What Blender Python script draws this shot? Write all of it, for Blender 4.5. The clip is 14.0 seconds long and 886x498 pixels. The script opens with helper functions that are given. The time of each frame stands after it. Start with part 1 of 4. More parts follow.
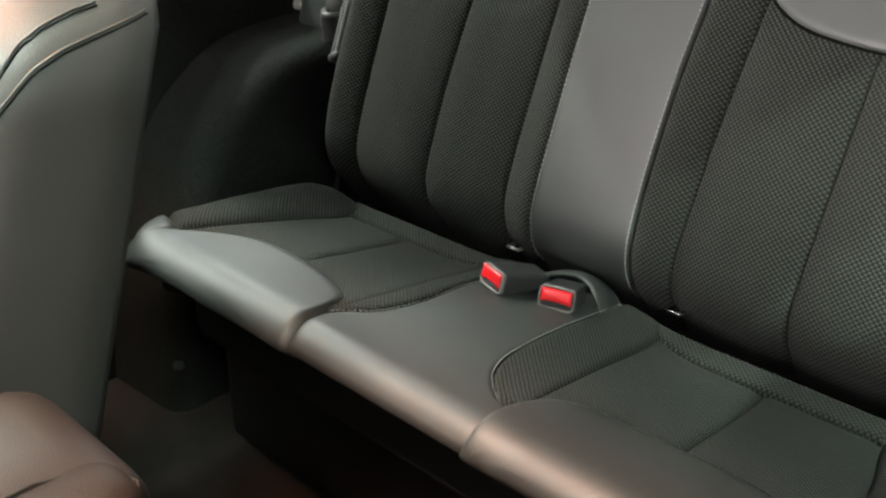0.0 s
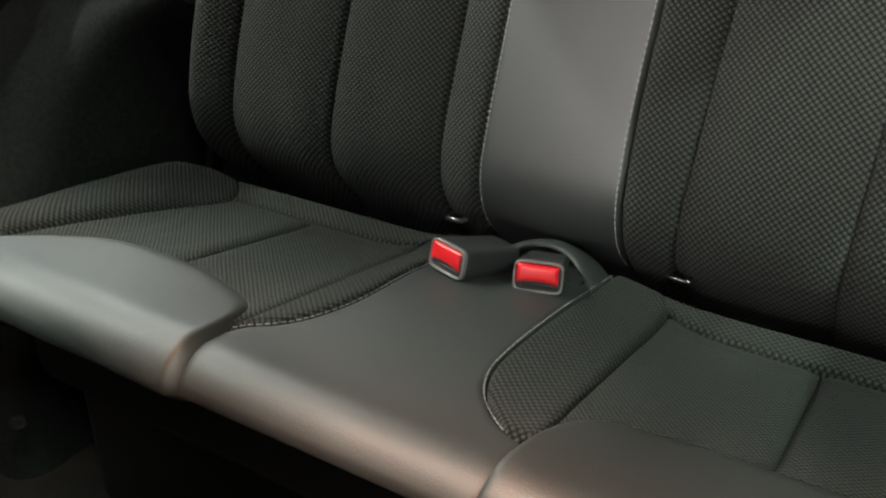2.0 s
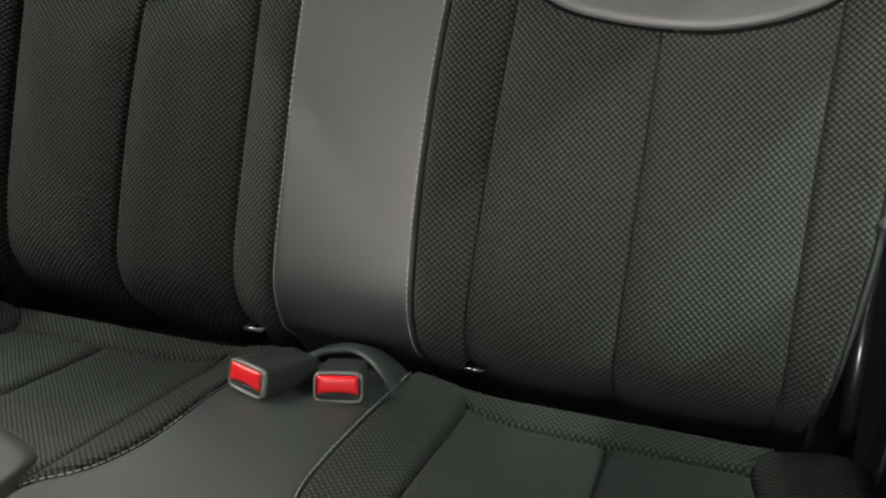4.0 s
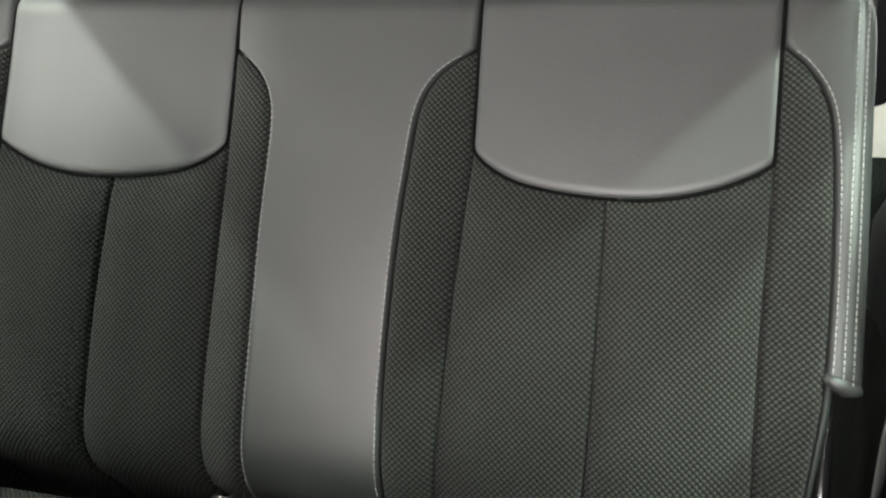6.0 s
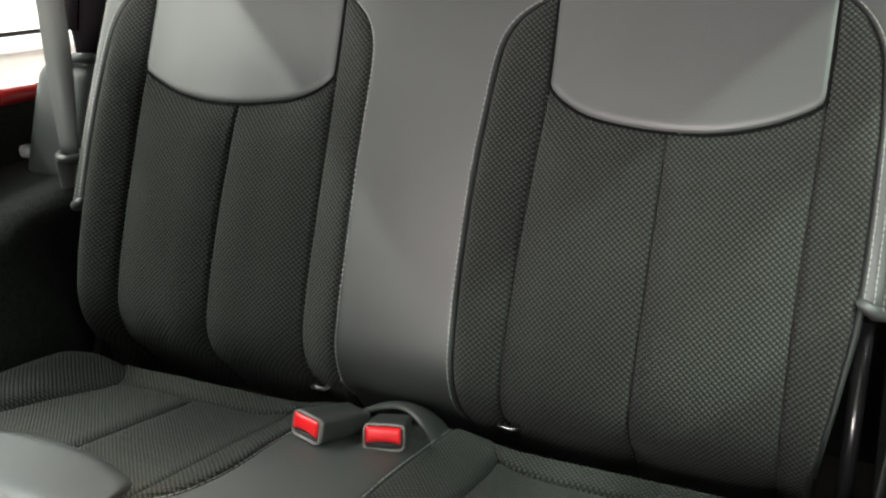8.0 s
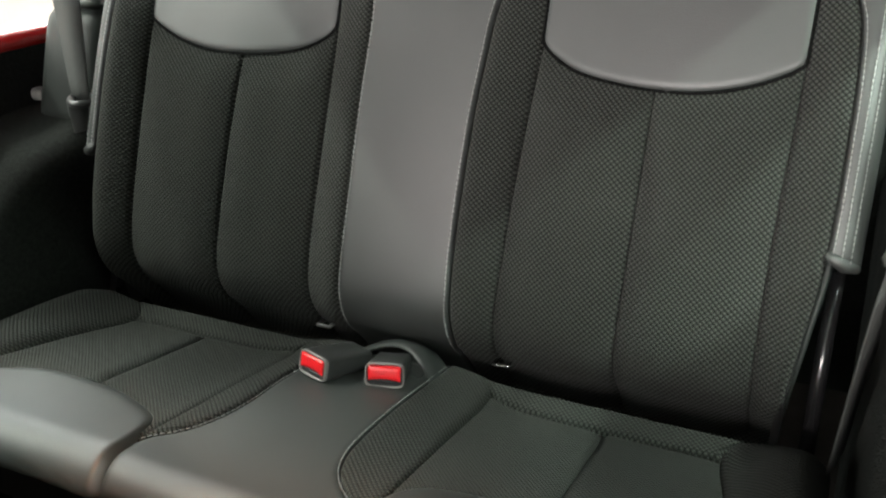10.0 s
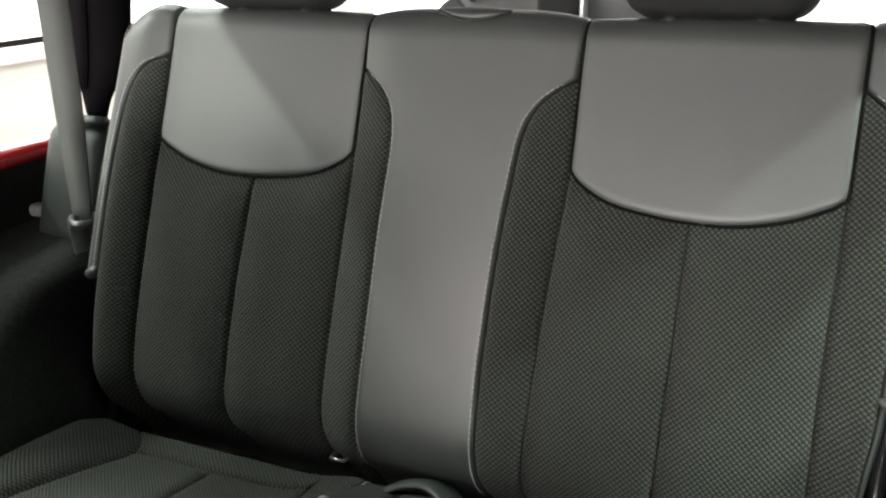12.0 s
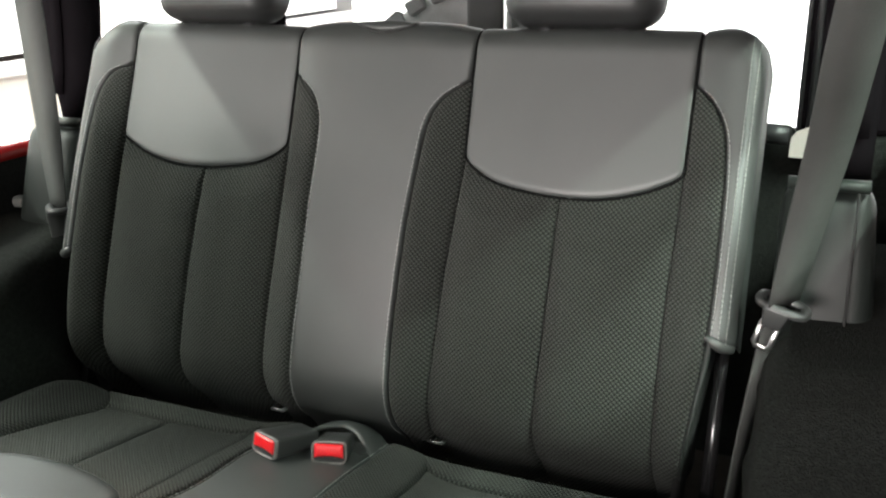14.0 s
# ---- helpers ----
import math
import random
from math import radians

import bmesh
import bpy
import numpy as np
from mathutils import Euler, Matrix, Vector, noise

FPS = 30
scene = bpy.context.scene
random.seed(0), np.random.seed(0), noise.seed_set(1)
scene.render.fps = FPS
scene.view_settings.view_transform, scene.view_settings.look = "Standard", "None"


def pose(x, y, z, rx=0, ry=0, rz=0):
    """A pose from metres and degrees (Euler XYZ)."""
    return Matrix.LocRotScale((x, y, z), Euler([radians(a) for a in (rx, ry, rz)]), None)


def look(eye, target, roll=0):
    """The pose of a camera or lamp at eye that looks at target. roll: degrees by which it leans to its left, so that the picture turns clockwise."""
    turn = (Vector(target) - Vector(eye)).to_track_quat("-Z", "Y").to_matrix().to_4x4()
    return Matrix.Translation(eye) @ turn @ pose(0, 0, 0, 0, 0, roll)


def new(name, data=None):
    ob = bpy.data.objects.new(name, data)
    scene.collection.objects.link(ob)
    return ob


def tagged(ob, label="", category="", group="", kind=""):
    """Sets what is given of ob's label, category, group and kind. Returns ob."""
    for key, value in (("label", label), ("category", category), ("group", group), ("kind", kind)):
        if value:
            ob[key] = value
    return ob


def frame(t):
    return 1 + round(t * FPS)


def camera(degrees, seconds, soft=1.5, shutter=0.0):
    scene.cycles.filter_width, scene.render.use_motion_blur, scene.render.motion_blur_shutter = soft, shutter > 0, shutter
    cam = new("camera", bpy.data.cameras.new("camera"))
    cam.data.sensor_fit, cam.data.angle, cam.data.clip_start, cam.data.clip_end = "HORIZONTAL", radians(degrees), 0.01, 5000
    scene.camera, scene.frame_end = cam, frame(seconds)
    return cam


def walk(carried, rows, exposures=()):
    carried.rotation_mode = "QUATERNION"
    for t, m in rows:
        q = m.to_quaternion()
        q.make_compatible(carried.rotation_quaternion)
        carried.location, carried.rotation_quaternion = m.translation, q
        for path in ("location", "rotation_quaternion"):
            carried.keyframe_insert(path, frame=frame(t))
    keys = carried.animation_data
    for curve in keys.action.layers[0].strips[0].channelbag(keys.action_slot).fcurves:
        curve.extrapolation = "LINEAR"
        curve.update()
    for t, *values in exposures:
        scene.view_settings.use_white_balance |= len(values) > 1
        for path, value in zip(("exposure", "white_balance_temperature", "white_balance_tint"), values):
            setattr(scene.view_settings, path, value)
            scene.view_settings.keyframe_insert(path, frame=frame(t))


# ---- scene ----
cam = camera(52.59, 14.0, soft=2.35)
# seconds, eye x y z, yaw, pitch, roll
PATH = [
    (0.0, 0.5704, -0.9194, 0.5805, 41.90, -26.79, -1.18),
    (0.5, 0.4893, -0.8701, 0.5728, 38.76, -27.38, -0.27),
    (1.0, 0.4024, -0.8074, 0.4966, 35.58, -27.55, -0.30),
    (1.5, 0.3461, -0.7693, 0.4392, 33.29, -27.74, -0.28),
    (2.0, 0.3425, -0.7631, 0.4329, 31.58, -27.45, -0.18),
    (2.5, 0.3489, -0.7529, 0.4260, 28.74, -27.07, -0.64),
    (3.0, 0.3491, -0.7472, 0.4292, 25.46, -26.95, -0.41),
    (3.5, 0.3600, -0.7549, 0.4680, 22.00, -26.36, -0.08),
    (4.0, 0.3598, -0.7562, 0.4931, 18.49, -23.90, -0.46),
    (4.2, 0.3637, -0.7520, 0.4955, 17.64, -22.63, -0.07),
    (6.3, 0.3765, -0.7658, 0.5532, 16.29, -15.63, 1.30),
    (6.5, 0.3858, -0.7717, 0.5421, 18.01, -14.88, 1.56),
    (7.0, 0.4185, -0.7916, 0.5223, 21.84, -13.51, 1.39),
    (7.5, 0.4488, -0.8207, 0.5543, 24.02, -17.55, 1.52),
    (8.0, 0.4644, -0.8574, 0.5410, 24.43, -18.85, 0.93),
    (8.5, 0.4823, -0.8666, 0.5416, 24.46, -20.00, 1.03),
    (8.7, 0.4930, -0.8789, 0.5372, 24.57, -20.25, 0.93),
    (10.8, 0.4817, -0.8908, 0.6469, 24.71, -25.59, 1.04),
    (11.0, 0.4677, -0.8802, 0.6534, 24.42, -23.75, 0.89),
    (11.5, 0.4425, -0.8600, 0.6538, 24.03, -21.21, 0.89),
    (12.0, 0.4171, -0.8421, 0.6483, 23.64, -19.65, 0.89),
    (12.5, 0.4019, -0.8498, 0.6504, 23.02, -19.30, 0.75),
    (13.0, 0.4390, -0.8455, 0.6192, 22.95, -19.00, 0.85),
    (13.5, 0.5106, -0.9157, 0.6426, 22.61, -19.07, 1.15),
    (14.0, 0.5947, -0.9882, 0.6598, 22.98, -18.75, 1.22),
]
EXPOSURES = [(0.0, 0.0), (1.0, -0.20), (3.0, -0.33), (4.2, -0.38), (6.3, 0.02), (8.5, -0.08), (11.0, -0.13), (13.0, -0.05), (14.0, 0.0)]
walk(cam, [(r[0], pose(r[1], r[2], r[3], 90 + r[5], r[6], r[4])) for r in PATH], EXPOSURES)

# ---- light ----
world = bpy.data.worlds.new("showroom_air")
scene.world = world
world.use_nodes = True
world.node_tree.nodes["Background"].inputs[0].default_value = (1.0, 0.84, 0.77, 1)
world.node_tree.nodes["Background"].inputs[1].default_value = 0.038


def area(name, eye, target, sx, sy, power, color=(1, 1, 1)):
    d = bpy.data.lights.new(name, "AREA")
    d.shape, d.size, d.size_y, d.energy, d.color = "RECTANGLE", sx, sy, power, color
    ob = new(name, d)
    ob.matrix_world = look(eye, target)
    return ob


# added lamps: strips on both sides of the car for diagonal light edges, fill panels ahead, warm and neutral lamps
# overhead
def strip_lamp(x, y, z, length, power, color):
    """An unseen strip, placed for its light edges, that runs along the car and faces its side windows."""
    d = bpy.data.lights.new("unseen_overhead_lamp", "AREA")
    d.shape, d.size, d.size_y, d.energy, d.color = "RECTANGLE", 0.07, length, power, color
    ob = new("unseen_overhead_lamp", d)
    back = Vector((x, 0, z - 0.4)).normalized()
    along = Vector((0, 1, 0))
    side = along.cross(back)
    ob.matrix_world = Matrix.Translation((x, y, z)) @ Matrix((side, along, back)).transposed().to_4x4()


for x, y, power in ((-2.80, -1.0, 145), (-1.80, -1.0, 40), (2.2, -1.3, 200), (2.95, -1.3, 205)):
    strip_lamp(x, y, 2.8, 1.9, power, (0.93, 1.0, 0.89) if x < 0 else (0.84, 1.0, 0.87))
area("rear_window_light", (-2.4, 1.5, 2.3), (-0.28, -0.34, 0.0), 1.2, 0.7, 85, (0.92, 1.0, 0.95))
# unseen panels ahead, added to fill the backrest; the nearest is pinkish
area("front_fill_panel", (-0.05, -4.6, 0.92), (0.0, 0.0, 0.3), 1.5, 0.5, 195, (1.0, 0.86, 0.84))
area("front_fill_panel", (-1.6, -6.8, 1.45), (0.0, 0.0, 0.35), 1.9, 0.6, 170, (0.98, 0.97, 0.93))
area("front_fill_panel", (1.0, -6.8, 1.45), (0.0, 0.0, 0.35), 4.2, 0.6, 210, (0.88, 1.0, 0.94))
# unseen overhead lamps, added to brighten the cushion front: two orange, one neutral
area("unseen_overhead_lamp", (-0.70, -1.5, 2.85), (-0.3, -0.6, 0.4), 0.7, 0.2, 75, (1.0, 0.48, 0.27))
area("unseen_overhead_lamp", (0.46, -1.36, 2.85), (0.2, -0.4, 0.0), 0.9, 0.2, 105, (1.0, 0.42, 0.22))
area("unseen_overhead_lamp", (-0.5, -1.6, 2.85), (-0.1, -0.4, 0.0), 1.0, 0.2, 85, (0.9, 1.0, 0.94))


# ---- materials ----
def material(name):
    m = bpy.data.materials.new(name)
    m.use_nodes = True
    return m, m.node_tree.nodes, m.node_tree.links, m.node_tree.nodes["Principled BSDF"]


def surface(name, color, rough, vary=0.25, scale=6.0, grain=400.0, bump=0.15, metal=0.0, coat=0.0, dist=0.001, spec=0.5):
    """A solid material with large soft variation, fine grain and relief."""
    m, n, l, b = material(name)
    co = n.new("ShaderNodeTexCoord")
    big = n.new("ShaderNodeTexNoise")
    big.inputs["Scale"].default_value, big.inputs["Detail"].default_value = scale, 4
    fine = n.new("ShaderNodeTexNoise")
    fine.inputs["Scale"].default_value, fine.inputs["Detail"].default_value = grain, 2
    l.new(co.outputs["Object"], big.inputs["Vector"])
    l.new(co.outputs["Object"], fine.inputs["Vector"])
    both = n.new("ShaderNodeMath")
    both.operation = "MULTIPLY_ADD"
    both.inputs[1].default_value = 0.4
    l.new(fine.outputs["Fac"], both.inputs[0])
    half = n.new("ShaderNodeMath")
    half.operation = "MULTIPLY"
    half.inputs[1].default_value = 0.6
    l.new(big.outputs["Fac"], half.inputs[0])
    l.new(half.outputs[0], both.inputs[2])
    ramp = n.new("ShaderNodeValToRGB")
    ramp.color_ramp.elements[0].position, ramp.color_ramp.elements[1].position = 0.3, 0.7
    ramp.color_ramp.elements[0].color = (*[c * (1 - vary) for c in color], 1)
    ramp.color_ramp.elements[1].color = (*[c * (1 + vary) for c in color], 1)
    l.new(both.outputs[0], ramp.inputs[0])
    l.new(ramp.outputs[0], b.inputs["Base Color"])
    rr = n.new("ShaderNodeMapRange")
    rr.inputs["To Min"].default_value, rr.inputs["To Max"].default_value = rough - 0.06, rough + 0.06
    l.new(big.outputs["Fac"], rr.inputs["Value"])
    l.new(rr.outputs[0], b.inputs["Roughness"])
    bp = n.new("ShaderNodeBump")
    bp.inputs["Strength"].default_value, bp.inputs["Distance"].default_value = bump, dist
    l.new(fine.outputs["Fac"], bp.inputs["Height"])
    l.new(bp.outputs[0], b.inputs["Normal"])
    b.inputs["Metallic"].default_value = metal
    b.inputs["Coat Weight"].default_value = coat
    b.inputs["Specular IOR Level"].default_value = spec
    return m


def leather_material(name, color, rough, spec=1.0):
    """Grained leather: fine cells, soft creases and slightly uneven sheen."""
    m, n, l, b = material(name)
    uv = n.new("ShaderNodeTexCoord")
    cell = n.new("ShaderNodeTexVoronoi")
    cell.inputs["Scale"].default_value = 620
    soft = n.new("ShaderNodeTexNoise")
    soft.inputs["Scale"].default_value, soft.inputs["Detail"].default_value = 22, 5
    l.new(uv.outputs["Object"], cell.inputs["Vector"])
    l.new(uv.outputs["Object"], soft.inputs["Vector"])
    ramp = n.new("ShaderNodeValToRGB")
    ramp.color_ramp.elements[0].position, ramp.color_ramp.elements[1].position = 0.3, 0.75
    ramp.color_ramp.elements[0].color = (*[c * 0.95 for c in color], 1)
    ramp.color_ramp.elements[1].color = (*[c * 1.05 for c in color], 1)
    l.new(soft.outputs["Fac"], ramp.inputs[0])
    l.new(ramp.outputs[0], b.inputs["Base Color"])
    rr = n.new("ShaderNodeMapRange")
    rr.inputs["To Min"].default_value, rr.inputs["To Max"].default_value = rough - 0.035, rough + 0.035
    l.new(soft.outputs["Fac"], rr.inputs["Value"])
    l.new(rr.outputs[0], b.inputs["Roughness"])
    b1 = n.new("ShaderNodeBump")
    b1.inputs["Strength"].default_value, b1.inputs["Distance"].default_value = 0.22, 0.0005
    l.new(cell.outputs["Distance"], b1.inputs["Height"])
    b2 = n.new("ShaderNodeBump")
    b2.inputs["Strength"].default_value, b2.inputs["Distance"].default_value = 0.10, 0.002
    l.new(soft.outputs["Fac"], b2.inputs["Height"])
    l.new(b1.outputs[0], b2.inputs["Normal"])
    l.new(b2.outputs[0], b.inputs["Normal"])
    b.inputs["Specular IOR Level"].default_value = spec
    return m


def mesh_fabric(name, dark, light, pitch):
    """Knotted mesh cloth: a diamond lattice of raised pale knots on a darker ground, laid out in metres by the UV map."""
    m, n, l, b = material(name)
    uv = n.new("ShaderNodeTexCoord")
    warp = n.new("ShaderNodeTexNoise")
    warp.inputs["Scale"].default_value = 9
    l.new(uv.outputs["UV"], warp.inputs["Vector"])
    shift = n.new("ShaderNodeVectorMath")
    shift.operation = "MULTIPLY_ADD"
    shift.inputs[1].default_value = (0.004, 0.004, 0)
    l.new(warp.outputs["Color"], shift.inputs[0])
    l.new(uv.outputs["UV"], shift.inputs[2])
    sep = n.new("ShaderNodeSeparateXYZ")
    l.new(shift.outputs[0], sep.inputs[0])

    def wave(op):
        a = n.new("ShaderNodeMath")
        a.operation = op
        l.new(sep.outputs[0], a.inputs[0])
        l.new(sep.outputs[1], a.inputs[1])
        k = n.new("ShaderNodeMath")
        k.operation = "MULTIPLY"
        k.inputs[1].default_value = math.pi / pitch
        l.new(a.outputs[0], k.inputs[0])
        s = n.new("ShaderNodeMath")
        s.operation = "SINE"
        l.new(k.outputs[0], s.inputs[0])
        p = n.new("ShaderNodeMath")
        p.operation = "ABSOLUTE"
        l.new(s.outputs[0], p.inputs[0])
        return p

    knot = n.new("ShaderNodeMath")
    knot.operation = "MULTIPLY"
    l.new(wave("ADD").outputs[0], knot.inputs[0])
    l.new(wave("SUBTRACT").outputs[0], knot.inputs[1])
    fuzz = n.new("ShaderNodeTexNoise")
    fuzz.inputs["Scale"].default_value, fuzz.inputs["Detail"].default_value = 900, 2
    l.new(uv.outputs["UV"], fuzz.inputs["Vector"])
    stain = n.new("ShaderNodeTexNoise")
    stain.inputs["Scale"].default_value, stain.inputs["Detail"].default_value = 7, 3
    l.new(uv.outputs["UV"], stain.inputs["Vector"])
    mixv = n.new("ShaderNodeMath")
    mixv.operation = "MULTIPLY_ADD"
    mixv.inputs[1].default_value = 0.2
    l.new(fuzz.outputs["Fac"], mixv.inputs[0])
    l.new(knot.outputs[0], mixv.inputs[2])
    mix2 = n.new("ShaderNodeMath")
    mix2.operation = "MULTIPLY_ADD"
    mix2.inputs[1].default_value = 0.2
    l.new(stain.outputs["Fac"], mix2.inputs[0])
    l.new(mixv.outputs[0], mix2.inputs[2])
    ramp = n.new("ShaderNodeValToRGB")
    ramp.color_ramp.elements[0].position = 0.32
    ramp.color_ramp.elements[1].position = 0.95
    ramp.color_ramp.elements[0].color = (*dark, 1)
    ramp.color_ramp.elements[1].color = (*light, 1)
    l.new(mix2.outputs[0], ramp.inputs[0])
    l.new(ramp.outputs[0], b.inputs["Base Color"])
    b.inputs["Roughness"].default_value = 0.8
    b.inputs["Sheen Weight"].default_value = 0.05
    b.inputs["Specular IOR Level"].default_value = 0.15
    bp = n.new("ShaderNodeBump")
    bp.inputs["Strength"].default_value, bp.inputs["Distance"].default_value = 1.0, 0.0018
    l.new(knot.outputs[0], bp.inputs["Height"])
    l.new(bp.outputs[0], b.inputs["Normal"])
    return m


def glowing(name, color, strength):
    m, n, l, b = material(name)
    b.inputs["Base Color"].default_value = (*color, 1)
    b.inputs["Emission Color"].default_value = (*color, 1)
    b.inputs["Emission Strength"].default_value = strength
    return m


LEATHER = leather_material("charcoal_leather", (0.033, 0.0360, 0.0345), 0.50, 0.85)
FABRIC = mesh_fabric("mesh_cloth", (0.0075, 0.0082, 0.0074), (0.0540, 0.0585, 0.0515), 0.0066)
CUSHIONCLOTH = mesh_fabric("fine_mesh_cloth", (0.0080, 0.0088, 0.0079), (0.056, 0.061, 0.054), 0.0056)
BACKCLOTH = surface("black_backing_cloth", (0.02, 0.02, 0.02), 0.85, grain=700, bump=0.3)
# the seat leather darkened, with the head restraints' shade in its colour
SHADEDLEATHER = leather_material("shaded_head_leather", (0.018, 0.019, 0.019), 0.5, 0.5)
SEAMBLACK = surface("black_seam", (0.004, 0.004, 0.004), 0.9, grain=700, spec=0.1)
GLOSSBLACK = surface("glossy_black_steel", (0.02, 0.02, 0.021), 0.2, vary=0.1, bump=0.03, spec=0.9)
THREAD = surface("grey_thread", (0.3, 0.31, 0.30), 0.6, grain=900)
VINYL = leather_material("grey_green_vinyl", (0.014, 0.018, 0.016), 0.55, 0.4)
CONSOLEVINYL = leather_material("brown_grey_vinyl", (0.026, 0.021, 0.018), 0.55, 0.5)
CARPET = surface("black_carpet", (0.016, 0.0175, 0.016), 0.95, vary=0.5, scale=160, grain=420, bump=0.9, dist=0.004, spec=0.1)
FLOORCARPET = surface("brown_black_carpet", (0.03, 0.026, 0.024), 0.95, vary=0.5, scale=12, grain=500, bump=0.9, dist=0.004, spec=0.1)
PLASTIC = surface("black_plastic", (0.018, 0.018, 0.019), 0.42, grain=900, bump=0.12)
BUCKLEPLASTIC = surface("charcoal_buckle_plastic", (0.035, 0.036, 0.036), 0.36, grain=1200, bump=0.1)
RIM = surface("pale_buckle_rim", (0.2, 0.185, 0.18), 0.35, grain=900)
CAP = surface("pale_grey_cap", (0.17, 0.18, 0.17), 0.45, grain=900)
RED = surface("red_button_plastic", (0.9, 0.014, 0.022), 0.32, vary=0.06, grain=900, bump=0.03)
METAL = surface("bright_steel", (0.62, 0.62, 0.62), 0.28, vary=0.1, metal=1.0, bump=0.05)
DARKSTEEL = surface("black_painted_steel", (0.012, 0.012, 0.013), 0.35, bump=0.05)
WEBBING = surface("grey_belt_webbing", (0.05, 0.053, 0.05), 0.7, vary=0.12, scale=40, grain=700, bump=0.4)
BARCLOTH = surface("black_bar_padding", (0.007, 0.006, 0.007), 0.95, grain=600, bump=0.4, spec=0.0)
REDPAINT = surface("red_car_paint", (0.22, 0.008, 0.008), 0.25, vary=0.06, coat=0.8, bump=0.02)
RUBBER = surface("tyre_rubber", (0.17, 0.17, 0.17), 0.75, vary=0.3, scale=20, bump=0.3)
LINING = surface("grey_headliner", (0.16, 0.16, 0.155), 0.9, grain=500, bump=0.3)
WALLPAINT = surface("warm_white_wall", (0.74, 0.68, 0.63), 0.7, vary=0.03, grain=60)
TILE = surface("grey_showroom_floor", (0.14, 0.14, 0.145), 0.25, vary=0.06, scale=2, grain=30, bump=0.02)
GREYWALL = surface("grey_showroom_wall", (0.2, 0.2, 0.2), 0.8, vary=0.05, grain=60)
WHITEFRAME = surface("white_window_frame", (0.8, 0.79, 0.78), 0.4, vary=0.03)
BRIGHT = glowing("daylight_outside", (1.0, 1.0, 1.0), 1.3)
REARBRIGHT = glowing("daylight_behind", (1.0, 1.0, 0.99), 3.5)
PALETRIM = surface("pale_beige_trim", (0.46, 0.42, 0.39), 0.5, vary=0.05, grain=200)


# ---- mesh helpers ----
def link(name, bm, mat, parent=None, smooth=True):
    me = bpy.data.meshes.new(name)
    bmesh.ops.recalc_face_normals(bm, faces=bm.faces[:])
    bm.to_mesh(me)
    bm.free()
    for p in me.polygons:
        p.use_smooth = smooth
    me.materials.append(mat)
    ob = new(name, me)
    if parent is not None:
        ob.parent = parent
    return ob


def part(name, bm, mat, parent, label="", smooth=True):
    ob = link(name, bm, mat, parent, smooth)
    if label:
        ob["label"] = label
    return ob


def thing(name, label, category, group="", kind=""):
    return tagged(new(name), label, category, group, kind)


def box(bm, lo, hi, bevel=0.0, segments=2, m=None):
    r = bmesh.ops.create_cube(bm, size=1.0)
    vs = r["verts"]
    for v in vs:
        v.co = Vector([lo[i] + (hi[i] - lo[i]) * (v.co[i] + 0.5) for i in range(3)])
    if bevel:
        es = list({e for v in vs for e in v.link_edges})
        r = bmesh.ops.bevel(bm, geom=es, offset=bevel, segments=segments, affect="EDGES", profile=0.5)
        vs = list({v for f in r["faces"] for v in f.verts} | {v for v in vs if v.is_valid})
    if m is not None:
        bmesh.ops.transform(bm, matrix=m, verts=[v for v in vs if v.is_valid])
    return vs


def tube(bm, pts, rx, ry=None, sides=12, up=(0, 0, 1), cap=True):
    """A round or oval tube through points; rx and ry may be functions of 0..1."""
    rings = []
    pts = [Vector(p) for p in pts]
    for i, p in enumerate(pts):
        d = (pts[min(i + 1, len(pts) - 1)] - pts[max(i - 1, 0)]).normalized()
        a = d.cross(Vector(up))
        if a.length < 1e-4:
            a = d.cross(Vector((1, 0, 0)))
        a.normalize()
        c = a.cross(d).normalized()
        f = i / max(1, len(pts) - 1)
        ra = rx(f) if callable(rx) else rx
        rb = ra if ry is None else (ry(f) if callable(ry) else ry)
        rings.append([bm.verts.new(p + a * ra * math.cos(2 * math.pi * k / sides) + c * rb * math.sin(2 * math.pi * k / sides)) for k in range(sides)])
    for r0, r1 in zip(rings, rings[1:]):
        for k in range(sides):
            bm.faces.new((r0[k], r0[(k + 1) % sides], r1[(k + 1) % sides], r1[k]))
    if cap:
        bm.faces.new(rings[0])
        bm.faces.new(rings[-1])


def smoothstep(a, b, x):
    t = min(1.0, max(0.0, (x - a) / (b - a)))
    return t * t * (3 - 2 * t)


def curve(points):
    """A smooth function through a few (x, y) points."""
    xs = [p[0] for p in points]
    ys = [p[1] for p in points]

    def f(x):
        if x <= xs[0]:
            return ys[0]
        if x >= xs[-1]:
            return ys[-1]
        i = max(k for k in range(len(xs)) if xs[k] <= x)
        i = min(i, len(xs) - 2)

        def slope(k):
            a, c = max(0, k - 1), min(len(xs) - 1, k + 1)
            return (ys[c] - ys[a]) / (xs[c] - xs[a])
        h = xs[i + 1] - xs[i]
        t = (x - xs[i]) / h
        return ((2 * t**3 - 3 * t**2 + 1) * ys[i] + (t**3 - 2 * t**2 + t) * h * slope(i)
                + (-2 * t**3 + 3 * t**2) * ys[i + 1] + (t**3 - t**2) * h * slope(i + 1))
    return f


# ---- the shape of the bench ----
LEAN = radians(20)
UP = Vector((0, math.sin(LEAN), math.cos(LEAN)))
OUT = Vector((0, -math.cos(LEAN), math.sin(LEAN)))


